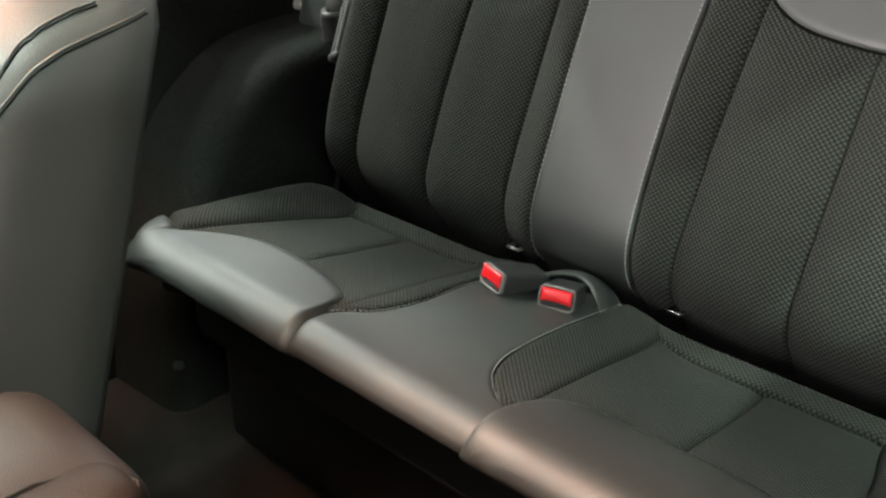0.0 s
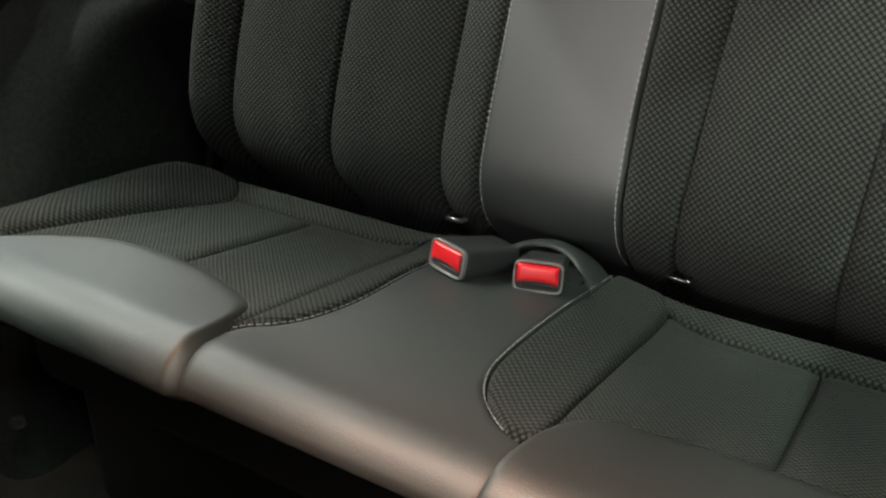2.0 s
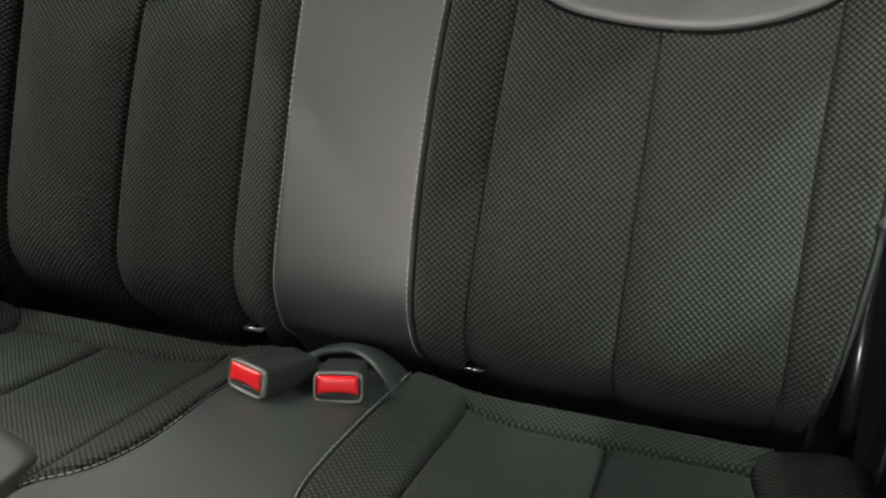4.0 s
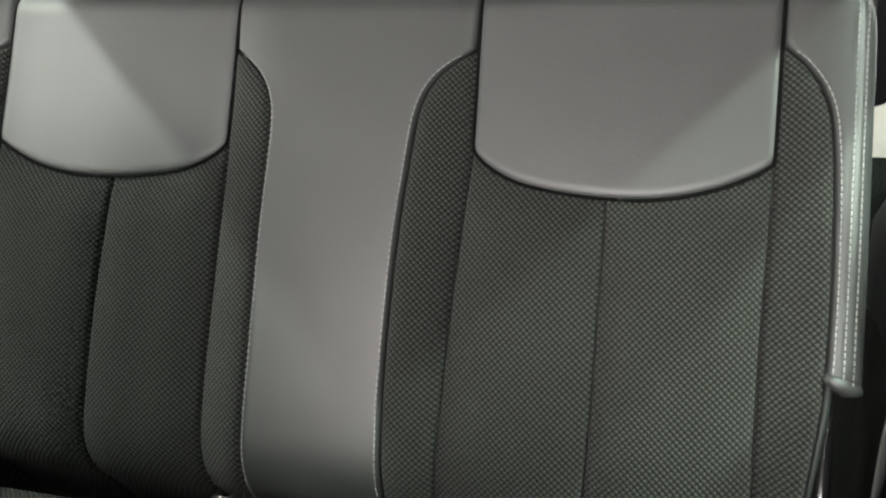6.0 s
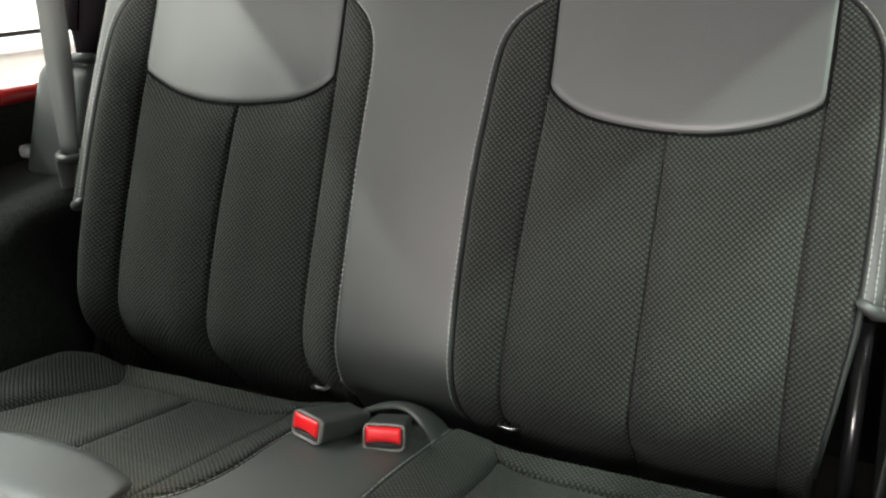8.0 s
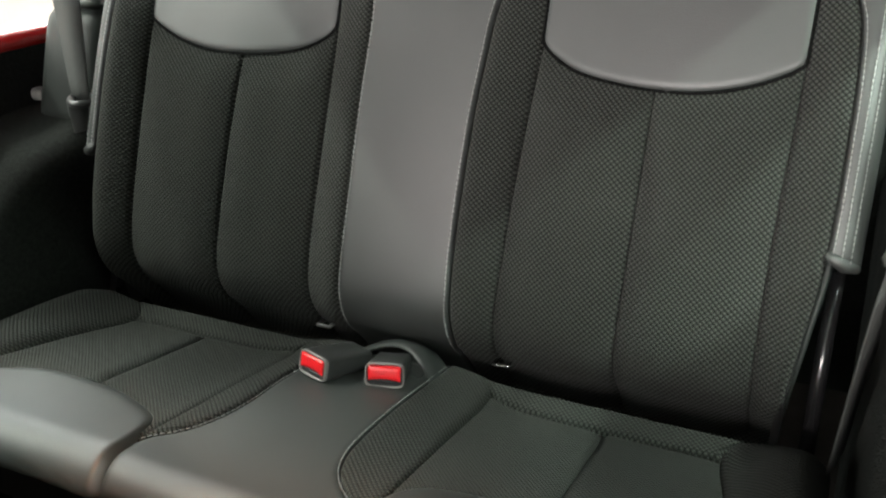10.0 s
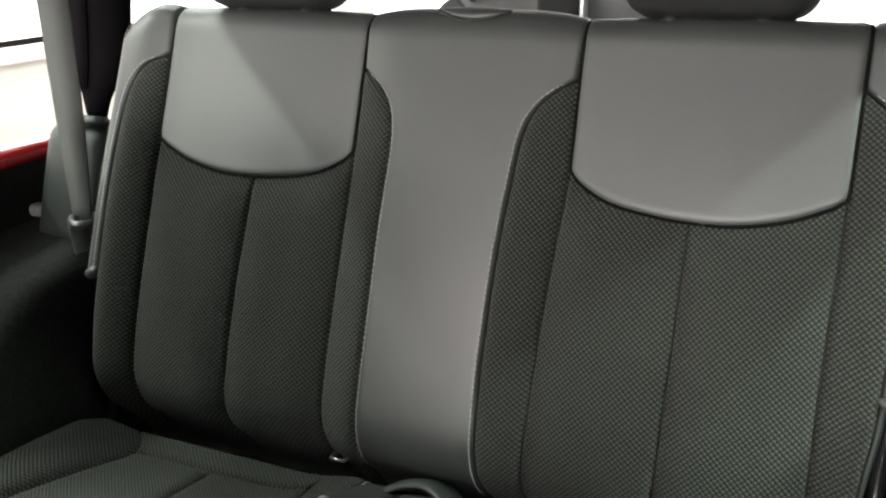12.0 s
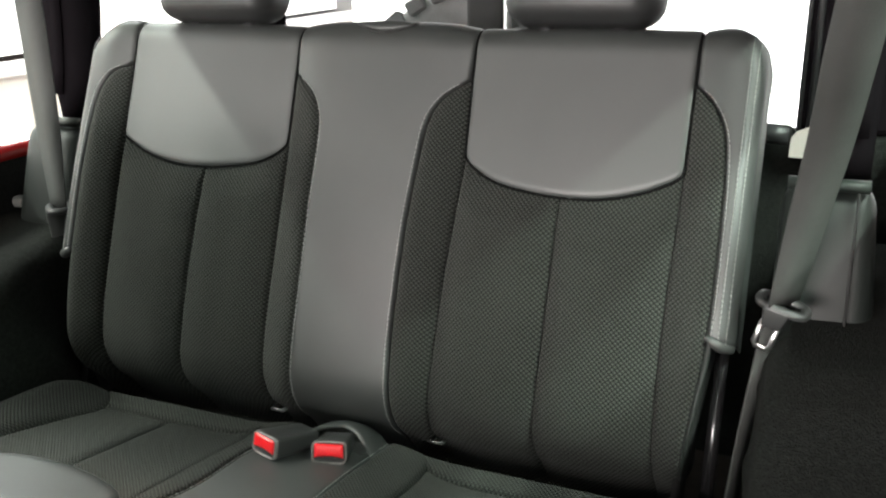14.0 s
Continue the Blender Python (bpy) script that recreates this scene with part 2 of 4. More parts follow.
def bend(a, d, start, r):
    """Rolls a sheet back round an edge: a runs along it, d stands off it."""
    if a <= start:
        return a, d
    t = (a - start) / r
    if t < math.pi / 2:
        return start + (r + d) * math.sin(t), -r + (r + d) * math.cos(t)
    return start + r + d, -r - (a - start - r * math.pi / 2)


# where the two sides of the backrest turn round to the flank
SIDE_START = {1: 0.506, -1: 0.518}
BACK_ACROSS = curve([(0.0, 0.014), (0.06, 0.0135), (0.085, 0.012), (0.11, 0.006), (0.141, -0.005), (0.20, -0.002), (0.283, 0.003), (0.37, 0.002), (0.446, 0.002), (0.485, 0.020), (0.51, 0.020), (0.6, 0.0)])


def back_base(u, v):
    w = BACK_ACROSS(abs(u)) * (1 - 0.6 * smoothstep(0.28, 0.64, v))
    w += 0.002 * math.sin(math.pi * min(1, max(0, v / 0.58))) + 0.010 * (1 - smoothstep(0.12, 0.56, v)) * smoothstep(-0.02, 0.15, v)
    return w


def back_map(u, v, w):
    """Backrest sheet to the world: rolls over at the top and at the outer sides."""
    w += back_base(u, v)
    s = 1 if u >= 0 else -1
    drop = 0.0
    if abs(u) > 0.455:
        drop = 0.042 * (min(abs(u) - 0.455, 0.082) / 0.082) ** 2.2
    w -= 0.010 * max(0.0, 1 - max(v, 0.0) / 0.10) ** 2
    k = min(0.965, max(0.0, 0.084 - v) / 0.084)
    w -= 0.074 * (1 - math.sqrt(1 - k * k)) + 1.6 * max(0.0, 0.002 - v)
    v2, w2 = (v, w) if v < 0.3 else bend(v, w, 0.558 - drop, 0.03)
    u2, dw = bend(abs(u), 0.0, SIDE_START[s], 0.02)
    return Vector((s * u2, 0, 0)) + UP * v2 + OUT * max(w2 + dw, -0.115)


def cushion_base(x, y):
    a = abs(x)
    h = 0.030 * math.exp(-(a / 0.12) ** 4) * smoothstep(-0.34, -0.10, y)
    h -= 0.004 * smoothstep(0.12, 0.2, a) * (1 - smoothstep(0.40, 0.46, a))
    h += 0.033 * smoothstep(0.43, 0.49, a) * smoothstep(-0.44, 0.0, y)
    h -= 0.03 * smoothstep(0.5, 0.535, a)
    h = lerp(h, 0.015 + 0.012 * math.exp(-(a / 0.12) ** 4), smoothstep(-0.05, 0.03, y)) - 0.085 * smoothstep(0.008, 0.050, y)
    return h


def cushion_map(x, y, h):
    """Cushion sheet to the world: rolls down at the front and at the outer sides."""
    h += cushion_base(x, max(y, -0.5))
    s = 1 if x >= 0 else -1
    k = min(max(0.0, abs(x) - 0.43), 0.086)
    a, dh = bend(-y, h, 0.343 - (0.09 - math.sqrt(0.09 ** 2 - k * k)), 0.048)
    x2, dx = bend(abs(x), 0.0, 0.505, 0.03)
    rise = 0.205 * min(a, 0.355)
    a -= 1.6 * max(0.0, -y - 0.396)
    return Vector((s * x2, -a, -0.040 + rise + dh + dx))


def panel(name, edge, nu, nv, mapper, bulge, radius, mat, parent, label="", soft=(1, 1, 1, 1), sunk=-0.005, flip=False, fine=False, pillow=0.0):
    """One sewn cover panel: a padded sheet whose edges sink into the seams. edge(s, t) gives its place on the bench's sheet;
    soft says which of its four sides (s0, s1, t0, t1) are sewn."""
    def steps(n):
        return [0.0] + [(1 - math.cos(math.pi * i / n)) / 2 if fine else i / n for i in range(n + 1)] + [1.0]
    ss, tt = steps(nu), steps(nv)
    grid = np.array([[edge(s, t) for t in tt] for s in ss])
    ns, nt = len(ss), len(tt)
    ds = np.zeros((ns, nt))
    dt = np.zeros((ns, nt))
    ds[1:] = np.cumsum(np.linalg.norm(np.diff(grid, axis=0), axis=2), axis=0)
    dt[:, 1:] = np.cumsum(np.linalg.norm(np.diff(grid, axis=1), axis=2), axis=1)
    far = 9.0
    verts, uvs = [], []
    for i in range(ns):
        for j in range(nt):
            d = [ds[i, j] if soft[0] else far, ds[-1, j] - ds[i, j] if soft[1] else far,
                 dt[i, j] if soft[2] else far, dt[i, -1] - dt[i, j] if soft[3] else far]
            f = 1.0
            for q in d:
                x = min(1.0, q / radius)
                f *= math.sqrt(max(0.0, 1 - (1 - x) ** 2))
            w = sunk + (bulge - sunk) * f
            if pillow:
                side = min(1.0, min(ds[i, j], ds[-1, j] - ds[i, j]) / 0.055)
                w += pillow * (1 - (1 - side) ** 2) * min(1.0, max(0.0, dt[i, -1] - dt[i, j] - 0.014) / 0.05) - 0.004 * max(0.0, 1 - (dt[i, -1] - dt[i, j]) / 0.03)
            if i in (0, ns - 1) or j in (0, nt - 1):
                w -= 0.018
            u, v = grid[i, j]
            verts.append(mapper(u, v, w))
            uvs.append((u, v))
    faces = []
    for i in range(ns - 1):
        for j in range(nt - 1):
            q = (i * nt + j, (i + 1) * nt + j, (i + 1) * nt + j + 1, i * nt + j + 1)
            faces.append(q[::-1] if flip else q)
    me = bpy.data.meshes.new(name)
    me.from_pydata(verts, [], faces)
    lay = me.uv_layers.new(name="cloth")
    for lp in me.loops:
        lay.data[lp.index].uv = uvs[lp.vertex_index]
    for p in me.polygons:
        p.use_smooth = True
    me.materials.append(mat)
    ob = new(name, me)
    ob.parent = parent
    if label:
        ob["label"] = label
    return ob


def stitches(name, points, mapper, parent, lift=0.0028, step=0.0062, thick=0.00065, mat=None):
    """A row of short threads along a seam, in one mesh."""
    dense = []
    for (a, b), (c, d) in zip(points, points[1:]):
        k = max(1, int(math.hypot(c - a, d - b) / 0.0015))
        dense += [(a + (c - a) * i / k, b + (d - b) * i / k) for i in range(k)]
    dense.append(points[-1])
    places = [mapper(u, v, lift) for u, v in dense]
    bm = bmesh.new()
    run, last, start = 0.0, places[0], places[0]
    for p in places[1:]:
        run += (p - last).length
        last = p
        if run >= step:
            e = start.lerp(p, 0.72)
            d = (e - start).normalized()
            n = d.orthogonal().normalized()
            o = d.cross(n)
            q = [start + n * thick, start + o * thick, start - n * thick, start - o * thick]
            r = [x + (e - start) for x in q]
            vs = [bm.verts.new(x) for x in q + r]
            for k in range(4):
                bm.faces.new((vs[k], vs[(k + 1) % 4], vs[4 + (k + 1) % 4], vs[4 + k]))
            bm.faces.new(vs[:4][::-1])
            bm.faces.new(vs[4:])
            run, start = 0.0, p
    ob = link(name, bm, mat or THREAD, parent)
    ob["kind"] = "stuff"
    return ob


def lerp(a, b, t):
    return a + (b - a) * t


# ---- the car's shell ----
def structure(name, bm, mat, label, category="car body", smooth=False):
    return tagged(link(name, bm, mat, None, smooth), label, category, kind="structure")


def shell():
    bm = bmesh.new()
    box(bm, (-0.76, -2.0, -0.42), (0.76, 0.78, -0.36), 0.0)
    structure("floor", bm, FLOORCARPET, "dark brownish black carpet on the car floor", "carpet")
    bm = bmesh.new()
    box(bm, (-0.74, -2.1, -0.9), (0.74, 0.77, -0.424), 0.0)
    structure("underbody", bm, DARKSTEEL, "plain black underbody of the car on the showroom floor")
    for s, nm in ((-1, "wheelhouse_driver_side"), (1, "wheelhouse_passenger_side")):
        bm = bmesh.new()
        line = curve([(0, -0.30), (1, -0.27), (2, -0.19), (3, -0.08), (4, 0.04), (5, 0.28), (6, 0.52), (7, 0.73)])
        rise = curve([(0, -0.36), (1, -0.12), (2, 0.06), (3, 0.165), (4, 0.205), (5, 0.215), (6, 0.19), (7, 0.10)])
        prof = [Vector((0, line(k / 8), rise(k / 8))) for k in range(57)]
        rings = []
        for i, p in enumerate(prof):
            d = (prof[min(i + 1, 56)] - prof[max(i - 1, 0)]).normalized()
            n = Vector((0, -d.z, d.y))
            wob = 0.004 * math.sin(i * 0.5) + 0.003 * math.sin(i * 1.3)
            row = [(0.562, Vector((0, lerp(p.y, 0.3, 0.9), -0.36))), (0.560 + wob, p.lerp(Vector((0, 0.3, -0.36)), 0.45)), (0.558 + wob, p - n * 0.06)]
            row += [(0.558 + 0.04 * (1 - math.cos(a)), p - n * 0.04 * (1 - math.sin(a))) for a in np.linspace(0, math.pi / 2, 6)]
            row += [(0.66, p + n * (0.003 + wob)), (0.737, p + n * 0.008)]
            rings.append([bm.verts.new((s * x, q.y, q.z)) for x, q in row])
        for r0, r1 in zip(rings, rings[1:]):
            for k in range(len(r0) - 1):
                bm.faces.new((r0[k], r1[k], r1[k + 1], r0[k + 1]))
        structure(nm, bm, CARPET, "black carpeted wheel housing beside the rear seat", "carpet", True)
    for s, nm in ((-1, "side_panel_driver_side"), (1, "side_panel_passenger_side")):
        bm = bmesh.new()
        box(bm, (min(s * 0.738, s * 0.77), -0.35, -0.42), (max(s * 0.738, s * 0.77), 0.80, 0.315), 0.006)
        structure(nm, bm, CARPET, "black lined inner side of the body tub", "car body")
        bm = bmesh.new()
        tube(bm, [(s * 0.765, y, 0.322) for y in (-0.35, 0.3, 0.80)], 0.032, 0.018, 14)
        structure("body_rail_driver_side" if s < 0 else "body_rail_passenger_side", bm, REDPAINT, "glossy red painted upper edge of the car body", "car body", True)
        bm = bmesh.new()
        box(bm, (min(s * 0.73, s * 0.8), -2.0, -0.42), (max(s * 0.73, s * 0.8), -0.36, 0.30), 0.02)
        structure("door_1" if s < 0 else "door_2", bm, PLASTIC, "black moulded car door panel below an open window", "car door")
        if s > 0:
            # unseen panel, added to keep the right strips off the front of the cushion
            bm = bmesh.new()
            box(bm, (0.735, -1.15, 0.304), (0.775, -0.37, 0.98), 0.01)
            structure("light_blocker_passenger_side", bm, DARKSTEEL, "unseen black panel standing in for a pillar and person that block light")
            # unseen board, added to shade the lower right backrest and cushion edge
            bm = bmesh.new()
            box(bm, (0.735, -0.368, 0.345), (0.775, 0.14, 0.46), 0.01)
            structure("shade_board_passenger_side", bm, DARKSTEEL, "unseen black board added to shade the lower corner of the rear seat")
        bm = bmesh.new()
        zr = 0.91 if s < 0 else 0.79
        box(bm, (min(s * 0.70, s * 0.78), -2.0, zr), (max(s * 0.70, s * 0.78), 0.82, zr + 0.22), 0.008)
        structure("roof_rail_driver_side" if s < 0 else "roof_rail_passenger_side", bm, DARKSTEEL, "black roof side rail above the window opening")
    bm = bmesh.new()
    box(bm, (-0.78, -0.68, 0.97), (0.78, 0.82, 1.01), 0.0)
    structure("ceiling", bm, LINING, "grey cloth headliner under the car roof", "ceiling")
    # out of view; its top cuts the front panels' light on the lower backrest
    bm = bmesh.new()
    box(bm, (-0.8, -2.2, -0.42), (0.8, -1.55, 0.38), 0.06, 4)
    structure("dashboard", bm, PLASTIC, "unseen black dashboard, its height set to shade the lower rear seat", "dashboard", True)
    # tailgate and its window opening
    bm = bmesh.new()
    box(bm, (-0.76, 0.735, -0.42), (0.76, 0.785, 0.327), 0.012)
    structure("tailgate", bm, CARPET, "black trimmed tailgate below the rear window opening", "tailgate")
    for s in (-1, 1):
        bm = bmesh.new()
        box(bm, (min(s * 0.549, s * 0.76), 0.73, 0.327), (max(s * 0.549, s * 0.76), 0.80, 1.0), 0.01)
        structure("rear_pillar_driver_side" if s < 0 else "rear_pillar_passenger_side", bm, BARCLOTH, "black rear corner pillar beside the window opening")
        for k, xx in enumerate((0.553, 0.571, 0.60)):
            bm = bmesh.new()
            tube(bm, [(s * xx, 0.722, z) for z in (0.33, 0.6, 0.97)], 0.004 + 0.002 * k, None, 8)
            structure("trim_driver_side" if s < 0 else "trim_passenger_side", bm, PLASTIC, "black rubber seal along the rear pillar", "trim", True)
    bm = bmesh.new()
    shape = [(0.543, 0.288), (0.655, 0.288), (0.655, 0.375), (0.60, 0.356), (0.573, 0.342), (0.552, 0.333), (0.544, 0.322)]
    lo = [bm.verts.new((x, 0.690, z)) for x, z in shape]
    hi = [bm.verts.new((x, 0.702, z)) for x, z in shape]
    bm.faces.new(lo)
    bm.faces.new(hi[::-1])
    for i in range(len(shape)):
        bm.faces.new((lo[i], lo[(i + 1) % 7], hi[(i + 1) % 7], hi[i]))
    structure("corner_trim", bm, PALETRIM, "pale beige trim plate at the foot of the rear pillar", "trim")
    bm = bmesh.new()
    tube(bm, [(0.46, 0.705, 0.33), (0.51, 0.698, 0.328), (0.541, 0.694, 0.327)], 0.018, None, 14)
    structure("tailgate_hinge_trim", bm, PLASTIC, "dark rounded trim on the tailgate corner", "trim", True)


shell()


# ---- the showroom round the car ----
def showroom():
    bm = bmesh.new()
    box(bm, (-6, -7, -0.98), (6, 6, -0.9))
    structure("ground", bm, TILE, "grey polished showroom floor under the car", "floor")
    bm = bmesh.new()
    box(bm, (-6, -7, 3.0), (6, 6, 3.1))
    structure("showroom_ceiling", bm, GREYWALL, "grey showroom ceiling", "ceiling")
    for nm, lo, hi in (("wall_east", (6, -7, -0.9), (6.1, 6, 3)), ("wall_south", (-6, -7.1, -0.9), (6, -7, 3)), ("wall_north", (-6, 6, -0.9), (6, 6.1, 3))):
        bm = bmesh.new()
        box(bm, lo, hi)
        structure(nm, bm, GREYWALL, "grey plastered showroom wall", "wall")
    bm = bmesh.new()
    box(bm, (-3.3, -7, -0.9), (-3.1, 6, 0.10))
    structure("wall_west", bm, WALLPAINT, "low warm white wall under the showroom windows", "wall")
    bm = bmesh.new()
    box(bm, (-3.16, -7, 0.10), (-3.02, 6, 0.16), 0.01)
    structure("window_sill", bm, WHITEFRAME, "white sill of the showroom window band", "window")
    bm = bmesh.new()
    box(bm, (-3.4, -7, 0.16), (-3.38, 6, 3.0))
    structure("backdrop", bm, BRIGHT, "overexposed white daylight outside the showroom windows", "daylight")
    bm = bmesh.new()
    box(bm, (-3.0, 5.6, -0.9), (6, 5.62, 3.0))
    structure("backdrop_rear", bm, REARBRIGHT, "overexposed white daylight behind the car", "daylight")


showroom()


# ---- rear bench seat ----
SEAM = 0.141
MID = 0.283
OUTER = 0.446
strip_base = curve([(-0.02, 0.083), (0.05, 0.080), (0.20, 0.078), (0.40, 0.082), (0.45, 0.087), (0.48, 0.101), (0.50, 0.122), (0.512, 0.139), (0.70, 0.139)])
seam_right = curve([(-0.05, 0.126), (0.03, 0.127), (0.12, 0.131), (0.22, 0.134), (0.32, 0.139), (0.40, 0.144), (0.52, 0.142), (0.66, 0.141)])
seam_left = curve([(-0.05, 0.147), (0.03, 0.146), (0.12, 0.144), (0.22, 0.1425), (0.40, 0.141), (0.66, 0.141)])
mid_right = curve([(-0.05, 0.280), (0.03, 0.281), (0.12, 0.2835), (0.22, 0.285), (0.36, 0.286)])
mid_left = curve([(-0.05, 0.295), (0.03, 0.294), (0.10, 0.289), (0.22, 0.287), (0.36, 0.281)])
outer_right = curve([(-0.05, 0.439), (0.04, 0.438), (0.15, 0.436), (0.27, 0.437), (0.40, 0.441), (0.66, 0.443)])
outer_left = curve([(-0.05, 0.446), (0.66, 0.446)])


def strip_edge(v, s=1):
    """Half-width of the centre panel of the backrest, on the side s."""
    return strip_base(v) - s * 0.0045 * (1 - smoothstep(0.28, 0.45, v))


def seam(v, s):
    return seam_right(v) if s > 0 else seam_left(v)


def middle(v, s):
    return mid_right(v) if s > 0 else mid_left(v)


def piping(v, s):
    """Where the cloth bolster meets the leather side cover."""
    return (pipe_right(v) if s > 0 else pipe_left(v)) - (0.446 - outer(v, s)) * smoothstep(0.44, 0.516, v)


def outer(v, s):
    return outer_right(v) if s > 0 else outer_left(v)


pad_low = curve([(0.141, 0.407), (0.155, 0.393), (0.19, 0.375), (0.24, 0.365), (0.29, 0.361), (0.34, 0.363), (0.39, 0.374), (0.43, 0.391), (0.446, 0.402)])
pipe_right = curve([(-0.02, 0.468), (0.04, 0.473), (0.12, 0.483), (0.20, 0.492), (0.35, 0.493), (0.43, 0.489), (0.47, 0.481), (0.50, 0.464), (0.516, 0.446)])
pipe_left = curve([(-0.02, 0.497), (0.10, 0.503), (0.20, 0.507), (0.35, 0.508), (0.43, 0.505), (0.47, 0.498), (0.50, 0.481), (0.511, 0.464), (0.517, 0.446)])
arc_right = curve([(-0.34, 0.138), (-0.322, 0.130), (-0.295, 0.099), (-0.271, 0.081), (-0.24, 0.072), (-0.20, 0.0715), (-0.13, 0.075), (-0.03, 0.075), (0.07, 0.074)])
arc_left = curve([(-0.34, 0.146), (-0.315, 0.144), (-0.300, 0.137), (-0.285, 0.122), (-0.258, 0.105), (-0.205, 0.088), (-0.13, 0.083), (-0.07, 0.079), (0.0, 0.075), (0.07, 0.072)])
thigh_rear_right = curve([(0.12, -0.325), (0.136, -0.312), (0.152, -0.265), (0.17, -0.243), (0.21, -0.231), (0.30, -0.228), (0.38, -0.232), (0.42, -0.256), (0.445, -0.30), (0.465, -0.36), (0.47, -0.40)])
thigh_rear_left = curve([(0.12, -0.325), (0.142, -0.314), (0.150, -0.285), (0.160, -0.266), (0.186, -0.248), (0.24, -0.228), (0.30, -0.220), (0.37, -0.224), (0.41, -0.250), (0.44, -0.30), (0.465, -0.36), (0.47, -0.40)])
bolster_edge = curve([(-0.316, 0.143), (-0.03, 0.141), (-0.004, 0.138), (0.008, 0.131), (0.03, 0.116), (0.06, 0.106)])
rear_seam = curve([(0.10, 0.045), (0.115, 0.026), (0.13, 0.001), (0.16, -0.017), (0.25, -0.024), (0.46, -0.024)])
flank = curve([(-0.40, 0.462), (-0.23, 0.450), (-0.115, 0.436), (-0.01, 0.420), (0.01, 0.436), (0.03, 0.464), (0.05, 0.482)])


def arc_edge(y, s):
    return arc_right(y) if s > 0 else arc_left(y)


def thigh_rear(x, s):
    return thigh_rear_right(x) if s > 0 else thigh_rear_left(x)


def bench():
    bench_ob = thing("rear_bench_seat", "charcoal leather and mesh cloth rear bench seat of a car", "car seat")
    bm = bmesh.new()
    frame_m = Matrix((
        (1, 0, 0, 0), (0, UP.y, OUT.y, 0), (0, UP.z, OUT.z, 0), (0, 0, 0, 1)))
    box(bm, (-0.478, 0.0, -0.16), (0.478, 0.22, -0.090), 0.012, 2, frame_m)
    box(bm, (-0.515, 0.21, -0.16), (0.515, 0.56, -0.026), 0.02, 2, frame_m)
    back = part("backrest", bm, BACKCLOTH, bench_ob, "black cloth backed seat back")
    for s in (-1, 1):
        fl = s < 0
        def head(a, t):
            v = lerp(pad_low(lerp(SEAM, OUTER, a)), 0.66, t)
            return s * lerp(seam(v, s), outer(v, s), a), v

        def inner_cloth(a, t):
            v = lerp(-0.05, pad_low(lerp(SEAM, MID, a)) + 0.012, t)
            return s * lerp(seam(v, s), middle(v, s), a), v

        def outer_cloth(a, t):
            v = lerp(-0.05, pad_low(lerp(MID, OUTER, a)) + 0.012, t)
            return s * lerp(middle(v, s), outer(v, s), a), v

        panel("head_panel", head, 56, 64, back_map, 0.0048, 0.011, LEATHER, back,
              "smooth charcoal leather upper panel", (1, 1, 1, 0), -0.001, fl, True)
        panel("cloth_panel", inner_cloth, 40, 64, back_map, 0.0025, 0.007, FABRIC, back,
              "dark mesh cloth panel", (1, 1, 0, 0), -0.004, fl, True, 0.0125 if fl else 0.0165)
        panel("cloth_panel", outer_cloth, 40, 64, back_map, 0.0025, 0.007, FABRIC, back,
              "dark mesh cloth panel", (1, 1, 0, 0), -0.004, fl, True, 0.0125 if fl else 0.0165)
        panel("inner_bolster", lambda a, t: (s * lerp(strip_edge(lerp(-0.05, 0.512, t), s), seam(lerp(-0.05, 0.512, t), s), a), lerp(-0.05, 0.512, t)), 14, 60, back_map, 0.008, 0.02, FABRIC, back,
              "dark mesh cloth bolster", (1, 1, 0, 0), -0.003, fl)
        panel("outer_bolster", lambda a, t: (s * lerp(outer(lerp(-0.05, 0.516, t), s), piping(lerp(-0.05, 0.516, t), s), a), lerp(-0.05, 0.516, t)), 14, 60, back_map, 0.008, 0.02, FABRIC, back,
              "dark mesh cloth bolster", (1, 1, 0, 0), -0.003, fl)
        panel("side_cover", lambda a, t: (s * lerp(piping(lerp(0.20, 0.66, t), s), 0.60, a), lerp(0.205 - 0.02 * a, 0.66, t)), 30, 60, back_map,
              0.004, 0.006, LEATHER, back, "smooth charcoal leather side cover", (1, 0, 0, 0), -0.002, fl)
        panel("lower_side_cover", lambda a, t: (s * lerp(0.486, 0.50, a), lerp(-0.03, 0.2, t)), 3, 16,
              lambda u, v, w: back_map(s * piping(max(v, 0.0), s), max(v, 0.03), w * 0.2 - 0.004) + Vector((s * 0.006 * ((abs(u) - 0.486) / 0.014), 0, 0)) - OUT * 0.10 * ((abs(u) - 0.486) / 0.014),
              0.004, 0.01, BACKCLOTH, back, "black cloth lower side", (0, 0, 0, 0), 0, fl)
        bm = bmesh.new()
        ring = [(seam(v, s) + 0.0005, v) for v in np.linspace(0.60, 0.414, 24)]
        ring += [(lerp(seam(0.4, s), outer(0.4, s), a), pad_low(lerp(SEAM, OUTER, a)) - 0.0008) for a in np.linspace(0.005, 0.995, 48)]
        ring += [(outer(v, s) - 0.0005, v) for v in np.linspace(0.409, 0.60, 24)]
        tube(bm, [back_map(s * u, v, 0.002) for u, v in ring], 0.0009, 0.0022, 8, (1, 0, 0))
        part("seam", bm, SEAMBLACK, back, "black sunken seam round the leather panel")
        pts = [(s * (strip_edge(v, s) - 0.004), v) for v in np.linspace(0.0, 0.508, 60)]
        stitches("stitching", pts, lambda u, v, w: back_map(u, v, w + 0.004), back)
        pts = [(s * (piping(v, s) + 0.005), v) for v in np.linspace(0.205, 0.512, 40)]
